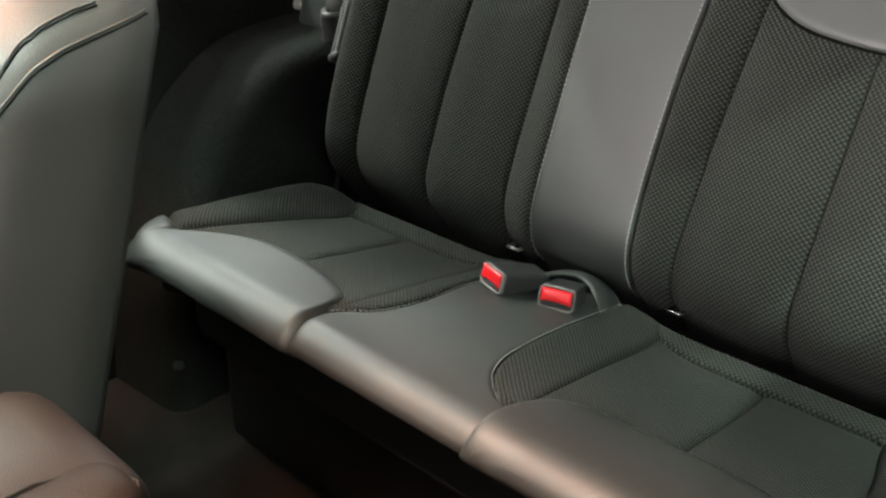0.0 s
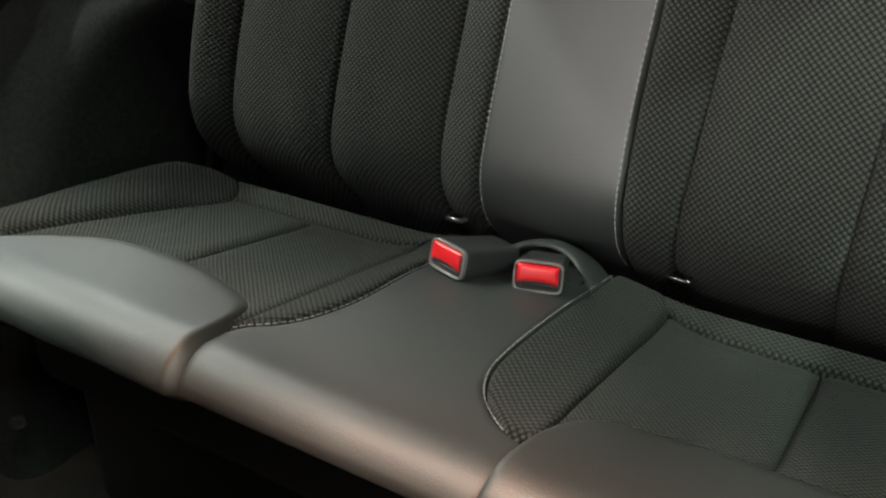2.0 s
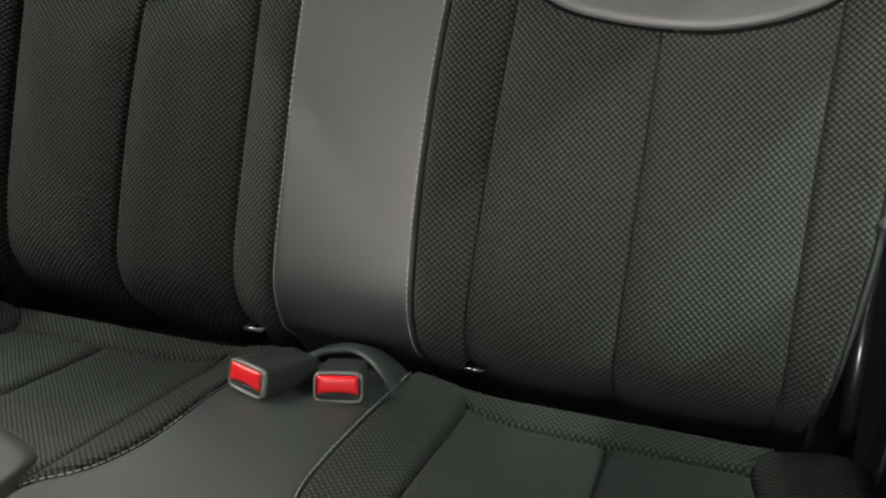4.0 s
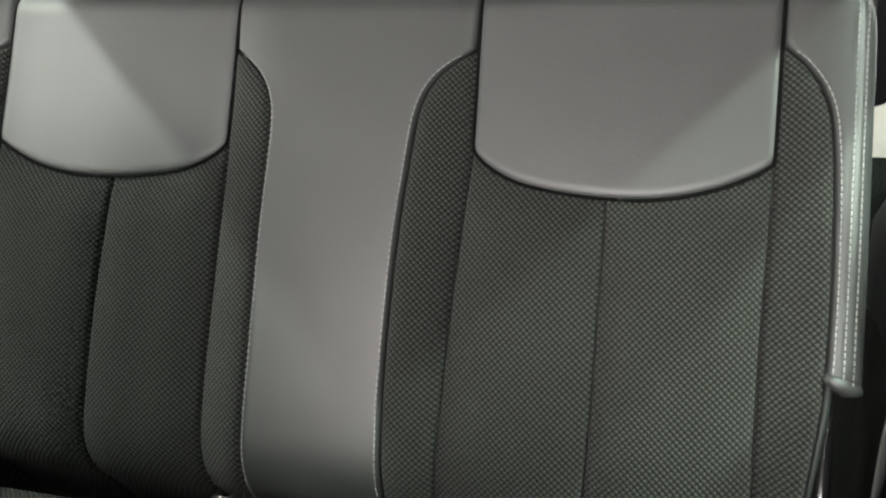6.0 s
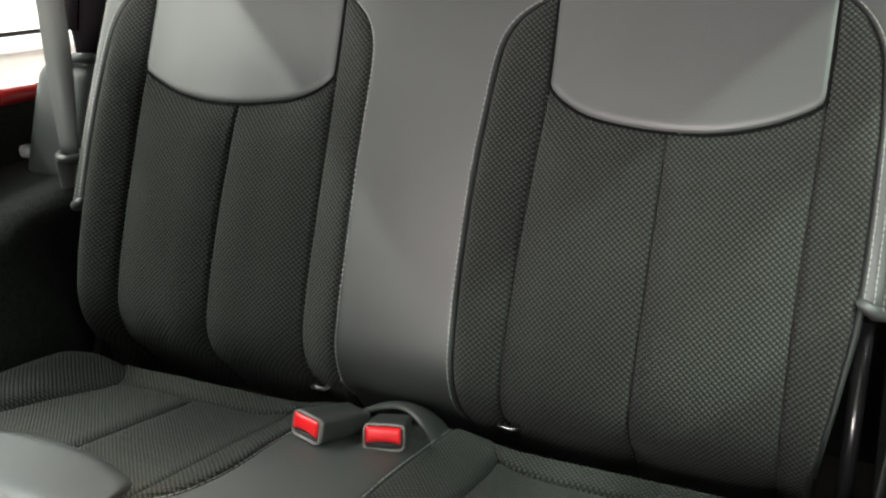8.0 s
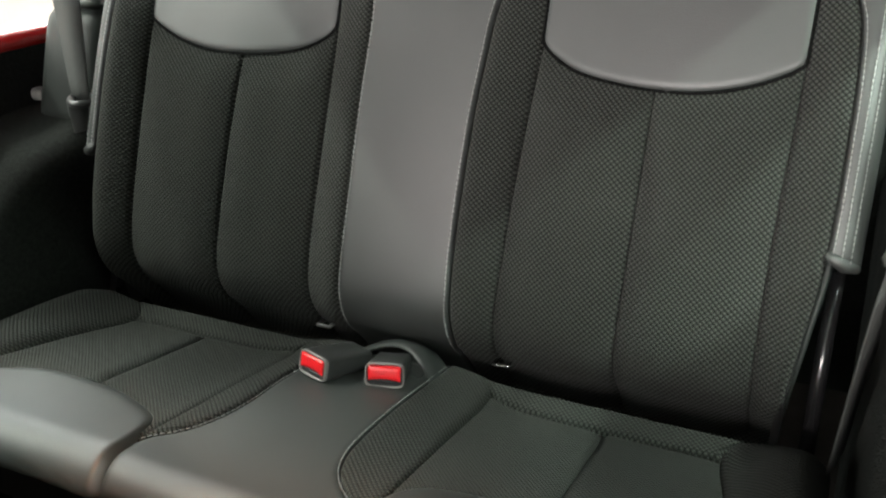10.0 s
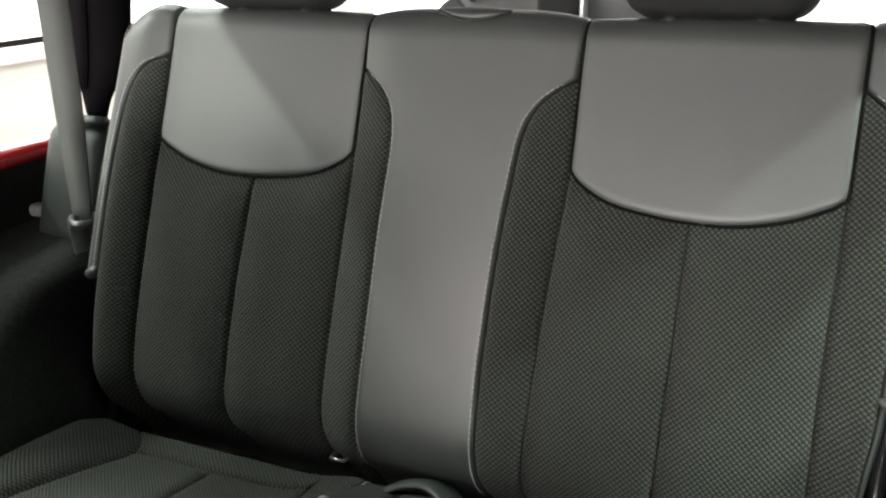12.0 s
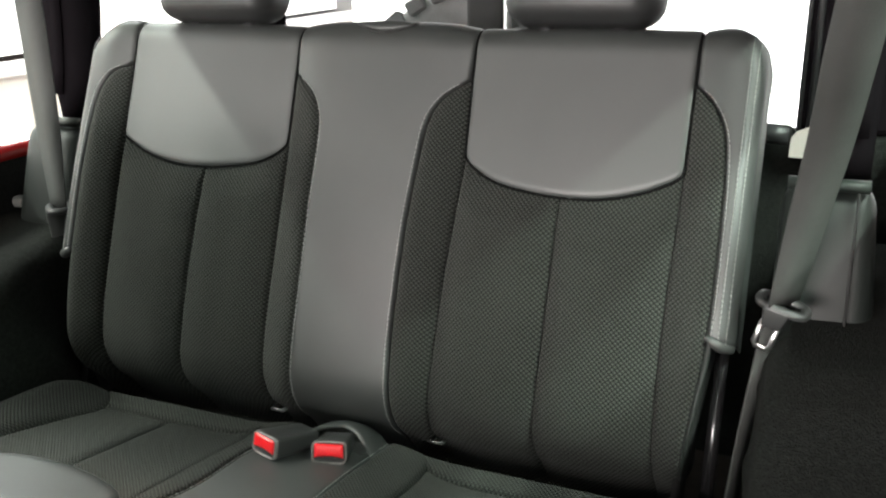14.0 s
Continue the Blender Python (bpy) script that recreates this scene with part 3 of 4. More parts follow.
        stitches("stitching", pts, lambda u, v, w: back_map(u, v, w + 0.003), back)
        for q in ((0.5065, 0.5155) if s > 0 else (0.522,)):
            stitches("stitching", [(s * q, v) for v in np.linspace(0.2, 0.57, 30)], lambda u, v, w: back_map(u, v, w + 0.004), back)
    panel("centre_panel", lambda a, t: (lerp(-strip_edge(lerp(-0.05, 0.66, t), -1), strip_edge(lerp(-0.05, 0.66, t), 1), a), lerp(-0.05, 0.66, t)), 44, 70, back_map, 0.005, 0.006, LEATHER, back,
          "smooth charcoal leather centre panel", (1, 1, 0, 0), -0.003, False, True)
    # release loop in the top edge
    bm = bmesh.new()
    rows = []
    for i in range(17):
        u = lerp(-0.046, 0.046, i / 16)
        k = 1 - (u / 0.046) ** 2
        rows.append([back_map(u, lerp(0.584 - 0.012 * k, 0.588 + 0.002 * k, j / 4), 0.0065 + 0.0045 * k * math.sin(math.pi * (j + 0.4) / 4.8)) for j in range(5)])
    rows = [[bm.verts.new(p) for p in q] for q in rows]
    for q0, q1 in zip(rows, rows[1:]):
        for j in range(4):
            bm.faces.new((q0[j], q1[j], q1[j + 1], q0[j + 1]))
    ret = bmesh.ops.extrude_face_region(bm, geom=bm.faces[:])
    bmesh.ops.translate(bm, vec=OUT * -0.003, verts=[v for v in ret["geom"] if isinstance(v, bmesh.types.BMVert)])
    part("pull_loop", bm, LEATHER, back, "grey leather pull loop")
    # black strip for the shade in the gap below the loop
    bm = bmesh.new()
    tube(bm, [back_map(u, 0.583 - 0.013 * (1 - (u / 0.047) ** 2), 0.0065) for u in np.linspace(-0.047, 0.047, 17)], 0.0018, 0.0014, 8, (1, 0, 0))
    part("loop_gap_shade", bm, BACKCLOTH, back, "black strip standing in for the shaded gap along the pull loop")
    # steel rod of the folding frame beside the lower back
    for s in (-1, 1):
        if s > 0:
            bm = bmesh.new()
            tube(bm, [Vector((s * 0.506, 0, 0)) + UP * v + OUT * -0.060 for v in (-0.06, 0.08, 0.185)], 0.009, None, 12)
            part("hinge_rod", bm, GLOSSBLACK, back, "glossy black steel hinge strut")
        bm = bmesh.new()
        shift = 0.0 if s > 0 else 0.014
        lip = [back_map(s * (x + shift), v, w) for x, v, w in ((0.491, 0.208, 0.004), (0.500, 0.203, 0.003), (0.510, 0.198, 0.0), (0.522, 0.196, -0.002))]
        lip += [lip[-1] + OUT * -0.03 + UP * 0.004, lip[-1] + OUT * -0.065 + UP * 0.012, lip[-1] + OUT * -0.10 + UP * 0.022]
        tube(bm, lip, lambda f: 0.0035 + 0.0045 * math.sin(math.pi * min(1, f * 1.3 + 0.1)) ** 2, None, 12)
        part("cover_lip", bm, LEATHER, back, "folded lower lip of the leather side cover")
        # black cloth flap that covers the folding hinge
        bm = bmesh.new()
        rows = []
        for i in range(9):
            v = lerp(0.20, -0.02, i / 8)
            flare = (0.012 + 0.036 * smoothstep(0.0, 1.0, i / 8)) if s < 0 else 0.006
            base = Vector((s * piping(max(v, 0.0), s), 0, 0)) + UP * v
            w0 = (back_map(s * 0.47, max(v, 0.02), 0) - UP * max(v, 0.02)).dot(OUT)
            rows.append([base + OUT * (w0 - 0.004) + Vector((-s * 0.004, 0, 0)), base + OUT * (w0 - 0.010) + Vector((s * 0.004, 0, 0)),
                         base + OUT * (w0 - 0.03) + Vector((s * flare * 0.7, 0, 0)), base + OUT * (w0 - 0.075) + Vector((s * flare, 0, 0))])
        rows = [[bm.verts.new(p) for p in q] for q in rows]
        for q0, q1 in zip(rows, rows[1:]):
            for k in range(3):
                bm.faces.new((q0[k], q1[k], q1[k + 1], q0[k + 1]))
        if s > 0:
            welt = bmesh.new()
            tube(welt, [back_map(s * (piping(max(v, 0.0), s) + 0.004), v, -0.006) for v in np.linspace(0.205, 0.02, 20)], lambda f: 0.0042 - 0.0026 * f, None, 10, (1, 0, 0))
            part("edge_welt", welt, VINYL, back, "grey vinyl welt along the cloth bolster")
        part("hinge_flap", bm, BACKCLOTH, back, "black cloth flap over the hinge")

    # cushion
    bm = bmesh.new()
    box(bm, (-0.49, -0.29, -0.17), (0.49, 0.06, -0.085), 0.02)
    cush = part("cushion", bm, BACKCLOTH, bench_ob, "black cloth backed seat cushion")
    for s in (-1, 1):
        fl = s < 0
        mid = 0.286 if s > 0 else 0.294

        def thigh(a, t):
            x = lerp(0.136, 0.466, a)
            y = lerp(thigh_rear(x, s), -0.53, t)
            return s * lerp(lerp(0.136, 0.118, t), lerp(0.466, 0.545, min(1.0, max(0.0, (-0.36 - y) / 0.05))), a), y

        def inner_cloth(a, t):
            x = lerp(0.139, mid, a)
            return s * x, lerp(thigh_rear(x, s) - 0.008, rear_seam(x), t)

        def outer_cloth(a, t):
            y = lerp(-0.30, rear_seam(0.4), t)
            x = lerp(mid, flank(y), a)
            return s * x, lerp(max(thigh_rear(x, s), -0.30) - 0.008, rear_seam(0.4), t)

        panel("thigh_panel", thigh, 48, 48, cushion_map, 0.013, 0.028, LEATHER, cush,
              "smooth charcoal leather front panel", (1, 0, 1, 0), -0.004, not fl, True)
        panel("cloth_panel", inner_cloth, 24, 30, cushion_map, 0.007, 0.016, CUSHIONCLOTH, cush,
              "fine dark mesh cloth panel", (1, 1, 0, 1), -0.003, fl)
        panel("cloth_panel", outer_cloth, 24, 30, cushion_map, 0.007, 0.016, CUSHIONCLOTH, cush,
              "fine dark mesh cloth panel", (1, 1, 0, 1), -0.003, fl)
        panel("inner_bolster", lambda a, t: (s * lerp(arc_edge(lerp(-0.316, 0.047, t), s), bolster_edge(lerp(-0.316, 0.047, t)), a), lerp(-0.316, 0.047, t)), 20, 40, cushion_map, 0.0075, 0.010, FABRIC, cush,
              "dark mesh cloth bolster", (1, 1, 1, 0), 0.0015, fl)
        panel("outer_bolster", lambda a, t: (s * lerp(flank(lerp(-0.315, 0.047, t)), 0.56, a), lerp(-0.315 + 0.03 * a, 0.047, t)), 20, 34, cushion_map, 0.008, 0.02, FABRIC, cush,
              "dark mesh cloth bolster", (1, 0, 1, 0), -0.003, fl)
        panel("bolster_tip", lambda a, t: (s * lerp(flank(lerp(-0.44, -0.312, t)), 0.56, a), lerp(-0.50, -0.312 + 0.03 * a, t)), 20, 24, cushion_map, 0.007, 0.016, LEATHER, cush,
              "smooth charcoal leather front end of the side bolster", (1, 0, 0, 1), -0.003, fl)
        panel("rear_panel", lambda a, t: (s * lerp(0.108, flank(lerp(-0.014, 0.047, t)), a), lerp(rear_seam(lerp(0.108, 0.46, a)), 0.047, t)), 60, 24, cushion_map, 0.0062, 0.007, FABRIC, cush,
              "dark mesh cloth rear strip", (1, 1, 1, 0), 0.0015, fl)
        bm = bmesh.new()
        tube(bm, [cushion_map(s * 0.452, 0.020, 0.004), cushion_map(s * 0.462, 0.026, 0.012), cushion_map(s * 0.472, 0.030, 0.012), cushion_map(s * 0.484, 0.034, 0.003)], 0.006, 0.004, 8)
        part("corner_tab", bm, BACKCLOTH, cush, "folded black cloth tab at the cushion corner")
        pts = [(s * (arc_edge(y, s) - 0.003), y) for y in np.linspace(-0.312, 0.04, 50)]
        stitches("stitching", pts, lambda u, v, w: cushion_map(u, v, w + 0.001), cush)

    def centre(a, t):
        y = lerp(-0.53, 0.05, t)

        def half(s):
            return arc_edge(y, s) if y > -0.32 else lerp(0.124, 0.146, (y + 0.53) / 0.21)
        return lerp(-half(-1), half(1), a), y

    panel("centre_panel", centre, 36, 64, cushion_map, 0.003, 0.008, LEATHER, cush,
          "smooth charcoal leather centre panel", (1, 1, 0, 0), -0.002)
    # steel frame under the cushion
    bm = bmesh.new()
    box(bm, (-0.46, -0.26, -0.36), (0.46, 0.10, -0.165), 0.01)
    part("seat_base", bm, DARKSTEEL, bench_ob, "black painted steel seat base")
    return bench_ob


bench()


def head_restraint(x):
    ob = thing("head_restraint", "charcoal leather head restraint on the rear seat back", "head restraint", "rear head restraints")
    m = Matrix((
        (1, 0, 0, x), (0, UP.y, OUT.y, 0), (0, UP.z, OUT.z, 0), (0, 0, 0, 1)))
    bm = bmesh.new()
    box(bm, (-0.108, 0.590, -0.055), (0.108, 0.76, 0.035), 0.038, 6)
    for v in bm.verts:
        k = (v.co.y - 0.604) / 0.156
        v.co.x *= 1 - 0.10 * k * k
        v.co.z += 0.012 * (1 - (v.co.x / 0.108) ** 2) * (1 if v.co.z > -0.01 else 0) - 0.03 * k
    bmesh.ops.transform(bm, matrix=m, verts=bm.verts)
    part("pad", bm, SHADEDLEATHER, ob)
    for px in (-0.05, 0.05):
        bm = bmesh.new()
        tube(bm, [m @ Vector((px, y, -0.022)) for y in (0.54, 0.62)], 0.006, None, 10)
        part("post", bm, METAL, ob, "bright steel post")
        bm = bmesh.new()
        tube(bm, [m @ Vector((px, y, -0.022)) for y in (0.578, 0.594)], 0.014, None, 14)
        part("post_sleeve", bm, PLASTIC, ob, "black plastic post sleeve")


for x in (-0.297, 0.284):
    head_restraint(x)


# ---- belt buckles on the centre of the cushion ----
def buckle(face, yaw, pitch, label, length=0.075):
    """face: the middle of the red end; it points along the local -y."""
    ob = thing("belt_buckle", label, "seat belt buckle", "rear belt buckles")
    m = pose(*face, pitch, 0, yaw)
    bm = bmesh.new()
    box(bm, (-0.0215, 0.0, -0.0135), (0.0215, length, 0.0135), 0.005, 3)
    for v in bm.verts:
        k = max(0.0, v.co.y / length - 0.35) / 0.65
        v.co.x *= 1 - 0.12 * k
        v.co.z *= 1 - 0.18 * k
    bmesh.ops.scale(bm, vec=(1.08, 1, 1.08), verts=bm.verts)
    part("body", bm, BUCKLEPLASTIC, ob).matrix_basis = m
    bm = bmesh.new()
    n = 28
    loops = []
    for off, dep in ((0.0, 0.004), (0.0, -0.0008), (0.0015, -0.0012), (0.0022, 0.003)):
        ring = []
        for k in range(n):
            a = 2 * math.pi * k / n
            c, s = math.cos(a), math.sin(a)
            x = (0.0218 - off) * math.copysign(abs(c) ** 0.35, c)
            z = (0.0138 - off) * math.copysign(abs(s) ** 0.35, s)
            ring.append(bm.verts.new((x, dep, z)))
        loops.append(ring)
    for r0, r1 in zip(loops, loops[1:]):
        for k in range(n):
            bm.faces.new((r0[k], r0[(k + 1) % n], r1[(k + 1) % n], r1[k]))
    bmesh.ops.scale(bm, vec=(1.08, 1, 1.08), verts=bm.verts)
    part("rim", bm, RIM, ob, "pale worn plastic rim").matrix_basis = m
    bm = bmesh.new()
    rows = []
    for i in range(13):
        x = lerp(-0.0178, 0.0178, i / 12)
        low = -0.0058 + 0.0022 * (1 - (x / 0.0178) ** 2)
        rows.append([bm.verts.new((x, -0.002 - 0.0012 * math.cos(x / 0.0178 * 1.2) * (1 - (2 * j / 6 - 1) ** 4 * 0.9), lerp(low, 0.0108, j / 6))) for j in range(7)])
    for r0, r1 in zip(rows, rows[1:]):
        for j in range(6):
            bm.faces.new((r0[j], r1[j], r1[j + 1], r0[j + 1]))
    ret = bmesh.ops.extrude_face_region(bm, geom=bm.faces[:])
    for v in ret["geom"]:
        if isinstance(v, bmesh.types.BMVert):
            v.co.y = 0.008
    bmesh.ops.scale(bm, vec=(1.08, 1, 1.08), verts=bm.verts)
    part("release_button", bm, RED, ob, "bright red push button").matrix_basis = m
    bm = bmesh.new()
    box(bm, (-0.0155, -0.0005, -0.0098), (0.0155, 0.004, -0.0068), 0.0008, 1)
    part("tongue_slot", bm, PLASTIC, ob, "black slot for the belt tongue").matrix_basis = m
    bm = bmesh.new()
    box(bm, (-0.017, length - 0.004, -0.004), (0.017, length + 0.06, 0.001), 0.001, 1)
    for v in bm.verts:
        if v.co.y > length + 0.02:
            v.co.z -= 0.03
    part("stalk", bm, PLASTIC, ob, "black webbing stalk").matrix_basis = m
    return ob


buckle((-0.045, -0.123, 0.034), -18, -14, "charcoal buckle with red button lying askew on the cushion", 0.08)
buckle((0.039, -0.099, 0.027), 16, -16, "charcoal buckle with red button facing forward on the cushion", 0.065)


def buckle_pocket():
    """The raised leather lip of the slot from which the buckles come."""
    ob = thing("buckle_pocket", "raised leather lip of the buckle slot in the cushion", "seat pocket")
    bm = bmesh.new()
    ridge = [curve([(0, -0.035), (1, -0.012), (2, 0.015), (3, 0.042), (4, 0.068), (5, 0.078)]), curve([(0, -0.045), (1, -0.022), (2, -0.012), (3, -0.022), (4, -0.045), (5, -0.058)]), curve([(0, 0.008), (1, 0.014), (2, 0.015), (3, 0.010), (4, -0.001), (5, -0.008)])]
    rows = []
    for i in range(26):
        p = Vector([f(i / 5) for f in ridge])
        back_dir = Vector((0.25 * (p.x - 0.01) / 0.06, 1, 0)).normalized()
        rows.append([bm.verts.new(p + q) for q in (Vector((0, 0.003, -0.006)), Vector((0, -0.001, -0.003)), Vector((0, 0, 0)), back_dir * 0.006 + Vector((0, 0, 0.001)), back_dir * 0.022 - Vector((0, 0, 0.004)), back_dir * 0.05 - Vector((0, 0, 0.022)))])
    for q0, q1 in zip(rows, rows[1:]):
        for j in range(5):
            bm.faces.new((q0[j], q1[j], q1[j + 1], q0[j + 1]))
    part("lip", bm, LEATHER, ob)
    # solid black block that gives the dark of the opening under the lip
    bm = bmesh.new()
    box(bm, (-0.03, -0.075, -0.006), (0.062, -0.025, 0.0025), 0.002, 1)
    part("slot", bm, BACKCLOTH, ob, "black block standing in for the shaded opening")


buckle_pocket()


def anchor(x, y, z):
    ob = thing("child_seat_anchor", "small bright steel anchor bar in the seat crease", "anchor bar", "child seat anchors")
    bm = bmesh.new()
    tube(bm, [(x - 0.011, y + 0.07, z - 0.006), (x - 0.009, y, z), (x + 0.009, y, z), (x + 0.011, y + 0.07, z - 0.006)], 0.003, None, 8)
    part("bar", bm, METAL, ob)


anchor(-0.132, 0.036, -0.012)
anchor(0.133, 0.036, -0.013)


# ---- shoulder belts, roll bar covers ----
def ribbon(bm, pts, sides, thick=0.0014):
    """A strap through points; sides are the half-width vectors."""
    prev = None
    for i, (p, h) in enumerate(zip(pts, sides)):
        p, h = Vector(p), Vector(h)
        d = (Vector(pts[min(i + 1, len(pts) - 1)]) - Vector(pts[max(i - 1, 0)])).normalized()
        n = h.cross(d).normalized() * thick
        ring = [bm.verts.new(p - h + n), bm.verts.new(p + h + n), bm.verts.new(p + h - n), bm.verts.new(p - h - n)]
        if prev:
            for k in range(4):
                bm.faces.new((prev[k], prev[(k + 1) % 4], ring[(k + 1) % 4], ring[k]))
        else:
            bm.faces.new(ring)
        prev = ring
    bm.faces.new(prev)


def strap(pts, sides, n=24):
    """Smooth points and half-widths between a few given ones."""
    ts = list(range(len(pts)))
    fs = [curve([(t, p[k]) for t, p in zip(ts, pts)]) for k in range(3)]
    hs = [curve([(t, p[k]) for t, p in zip(ts, sides)]) for k in range(3)]
    out, half = [], []
    for i in range(n + 1):
        t = (len(pts) - 1) * i / n
        out.append(Vector([f(t) for f in fs]))
        half.append(Vector([h(t) for h in hs]).normalized() * 0.0235)
    return out, half


def shoulder_belt(s, label, pts, sides, low, lowsides, slider_turn):
    ob = thing("shoulder_belt", label, "seat belt", "rear shoulder belts")
    bm = bmesh.new()
    ribbon(bm, *strap(pts, sides))
    part("webbing", bm, WEBBING, ob, "grey woven webbing")
    bm = bmesh.new()
    ribbon(bm, *strap(low, lowsides))
    part("lower_webbing", bm, WEBBING, ob, "grey woven webbing")
    m = Matrix.Translation(pts[-1]) @ slider_turn
    bm = bmesh.new()
    ring = [Vector((0.026 * math.copysign(abs(math.cos(a)) ** 0.6, math.cos(a)), 0.014 * math.copysign(abs(math.sin(a)) ** 0.7, math.sin(a)), 0)) for a in np.linspace(0, 2 * math.pi, 33)]
    tube(bm, ring, 0.0065, 0.0055, 10, (0, 0, 1), False)
    part("tongue_grip", bm, BUCKLEPLASTIC, ob, "charcoal plastic grip loop").matrix_basis = m
    bm = bmesh.new()
    box(bm, (-0.015, -0.021, -0.024), (0.015, -0.011, 0.002), 0.003, 2)
    for v in bm.verts:
        v.co.x = v.co.x * (1 + 12 * (v.co.z + 0.002)) - 0.004
    part("tongue_shoulder", bm, BUCKLEPLASTIC, ob, "charcoal plastic shoulder of the tongue").matrix_basis = m
    bm = bmesh.new()
    tube(bm, [(-0.014, -0.016, -0.020), (-0.014, -0.016, -0.05), (-0.011, -0.016, -0.055), (0.002, -0.016, -0.055), (0.005, -0.016, -0.05), (0.005, -0.016, -0.020)], 0.0034, 0.0016, 8, (0, 1, 0))
    part("tongue", bm, METAL, ob, "bright steel belt tongue").matrix_basis = m


LEFT_BELT = [(-0.576, 0.100, 0.860), (-0.577, 0.100, 0.592), (-0.578, 0.100, 0.413), (-0.579, 0.095, 0.253)]
shoulder_belt(1, "grey shoulder belt hanging beside the seat back",
              [(0.648, -0.25, 0.86), (0.616, -0.14, 0.609), (0.603, -0.03, 0.467), (0.589, 0.02, 0.362), (0.574, 0.05, 0.255)], [(1, 0.2, 0), (1, 0.15, 0.1), (0.95, 0.3, 0.1), (0.85, 0.5, 0.1), (0.62, 0.75, -0.1)],
              [(0.574, 0.056, 0.255), (0.560, 0.062, 0.17), (0.546, 0.04, 0.08), (0.536, 0.02, -0.03)], [(0.66, 0.72, -0.1), (0.55, 0.8, 0.1), (0.35, 0.9, 0.2), (0.3, 1, 0.1)], pose(0, 0, 0, 8, 16, -4))
shoulder_belt(-1, "grey shoulder belt hanging beside the seat back",
              LEFT_BELT, [(0.95, 0.2, 0), (0.95, 0.2, 0), (0.95, 0.1, 0), (0.9, -0.25, 0)],
              [LEFT_BELT[-1], (-0.578, 0.10, 0.19), (-0.566, 0.11, 0.02), (-0.56, 0.12, -0.1)], [(0.2, 1, 0.1), (0.2, 1, 0.2), (0.2, 1, 0.1), (0.2, 1, 0)], pose(0, 0, 0, 0, 0, -43))


def bar_cover(s):
    """The vinyl boot at the foot of the roll bar, on the wheel housing."""
    ob = thing("roll_bar_boot", "grey green vinyl boot round the roll bar foot", "roll bar cover", "roll bar boots")
    bm = bmesh.new()
    box(bm, (0.572, 0.105 if s < 0 else 0.115, 0.195), (0.715 if s < 0 else 0.682, 0.30, 0.382), 0.03, 5)
    for v in bm.verts:
        k = (v.co.z - 0.195) / 0.19
        v.co.y += 0.05 * k * (1 if v.co.y < 0.2 else 0)
        v.co.z -= 0.07 * max(0.0, k) * smoothstep(0.18, 0.30, v.co.y)
        v.co.x -= 0.022 * max(0.0, k) * smoothstep(0.62, 0.70, v.co.x) + 0.004 * max(0.0, 1 - k) * smoothstep(0.62, 0.70, v.co.x)
        v.co.x *= s
    if s > 0:
        for v in bm.verts:
            v.co.x -= 0.016 * smoothstep(0.64, 0.58, v.co.x) if v.co.x < 0.64 else 0.0
            v.co.z -= 0.010
    part("cover", bm, VINYL, ob)
    bm = bmesh.new()
    tube(bm, [(s * x, 0.160, 0.386 if s < 0 else 0.375) for x in (0.572 if s < 0 else 0.562, 0.60, 0.63, 0.655)], 0.010, 0.008, 10)
    part("lip", bm, VINYL, ob, "rolled vinyl upper lip")
    if s > 0:
        bm = bmesh.new()
        tube(bm, [(s * 0.643, 0.108 + 0.05 * k, 0.215 + 0.165 * k) for k in (0, 0.5, 1)], 0.0015, None, 6)
        part("seam", bm, BACKCLOTH, ob, "dark sewn seam")
    bar = thing("roll_bar", "black padded roll bar upright behind the shoulder belt", "roll bar", "roll bars")
    bm = bmesh.new()
    wide = curve([(0.365, 0.006), (0.38, 0.010), (0.42, 0.032), (0.48, 0.057), (0.60, 0.065), (1.0, 0.068)])
    middle = curve([(0.365, 0.676), (0.40, 0.672), (0.48, 0.656), (0.60, 0.645), (1.0, 0.645)])
    tube(bm, [(s * (middle(z) if s < 0 else 0.622), 0.25 + 0.03 * (z - 0.38), z) for z in np.linspace(0.365, 1.0, 17)], lambda f: 0.02 + 0.02 * f, lambda f: wide(0.365 + 0.635 * f) if s < 0 else 0.036, 18, (1, 0, 0))
    part("padding", bm, BARCLOTH, bar)
    bm = bmesh.new()
    run = np.linspace(0.42, 0.99, 14)
    ribbon(bm, [(s * ((middle(z) if s < 0 else 0.622) + 0.012 - 0.02 * (z - 0.42)), 0.25 + 0.03 * (z - 0.38) - 0.0225 - 0.02 * (z - 0.365) / 0.635, z) for z in run], [(0.014, 0, 0) for z in run], 0.0015)
    part("closing_flap", bm, BARCLOTH, bar, "black hook and loop flap")
    if s > 0:
        return
    bm = bmesh.new()
    box(bm, (-0.745, 0.14, 0.226), (-0.716, 0.165, 0.246), 0.008, 3)
    tagged(link("belt_bolt_cap", bm, CAP), "pale plastic bolt cap on the carpeted wheel housing", "cap", "bolt caps")


for s in (-1, 1):
    bar_cover(s)


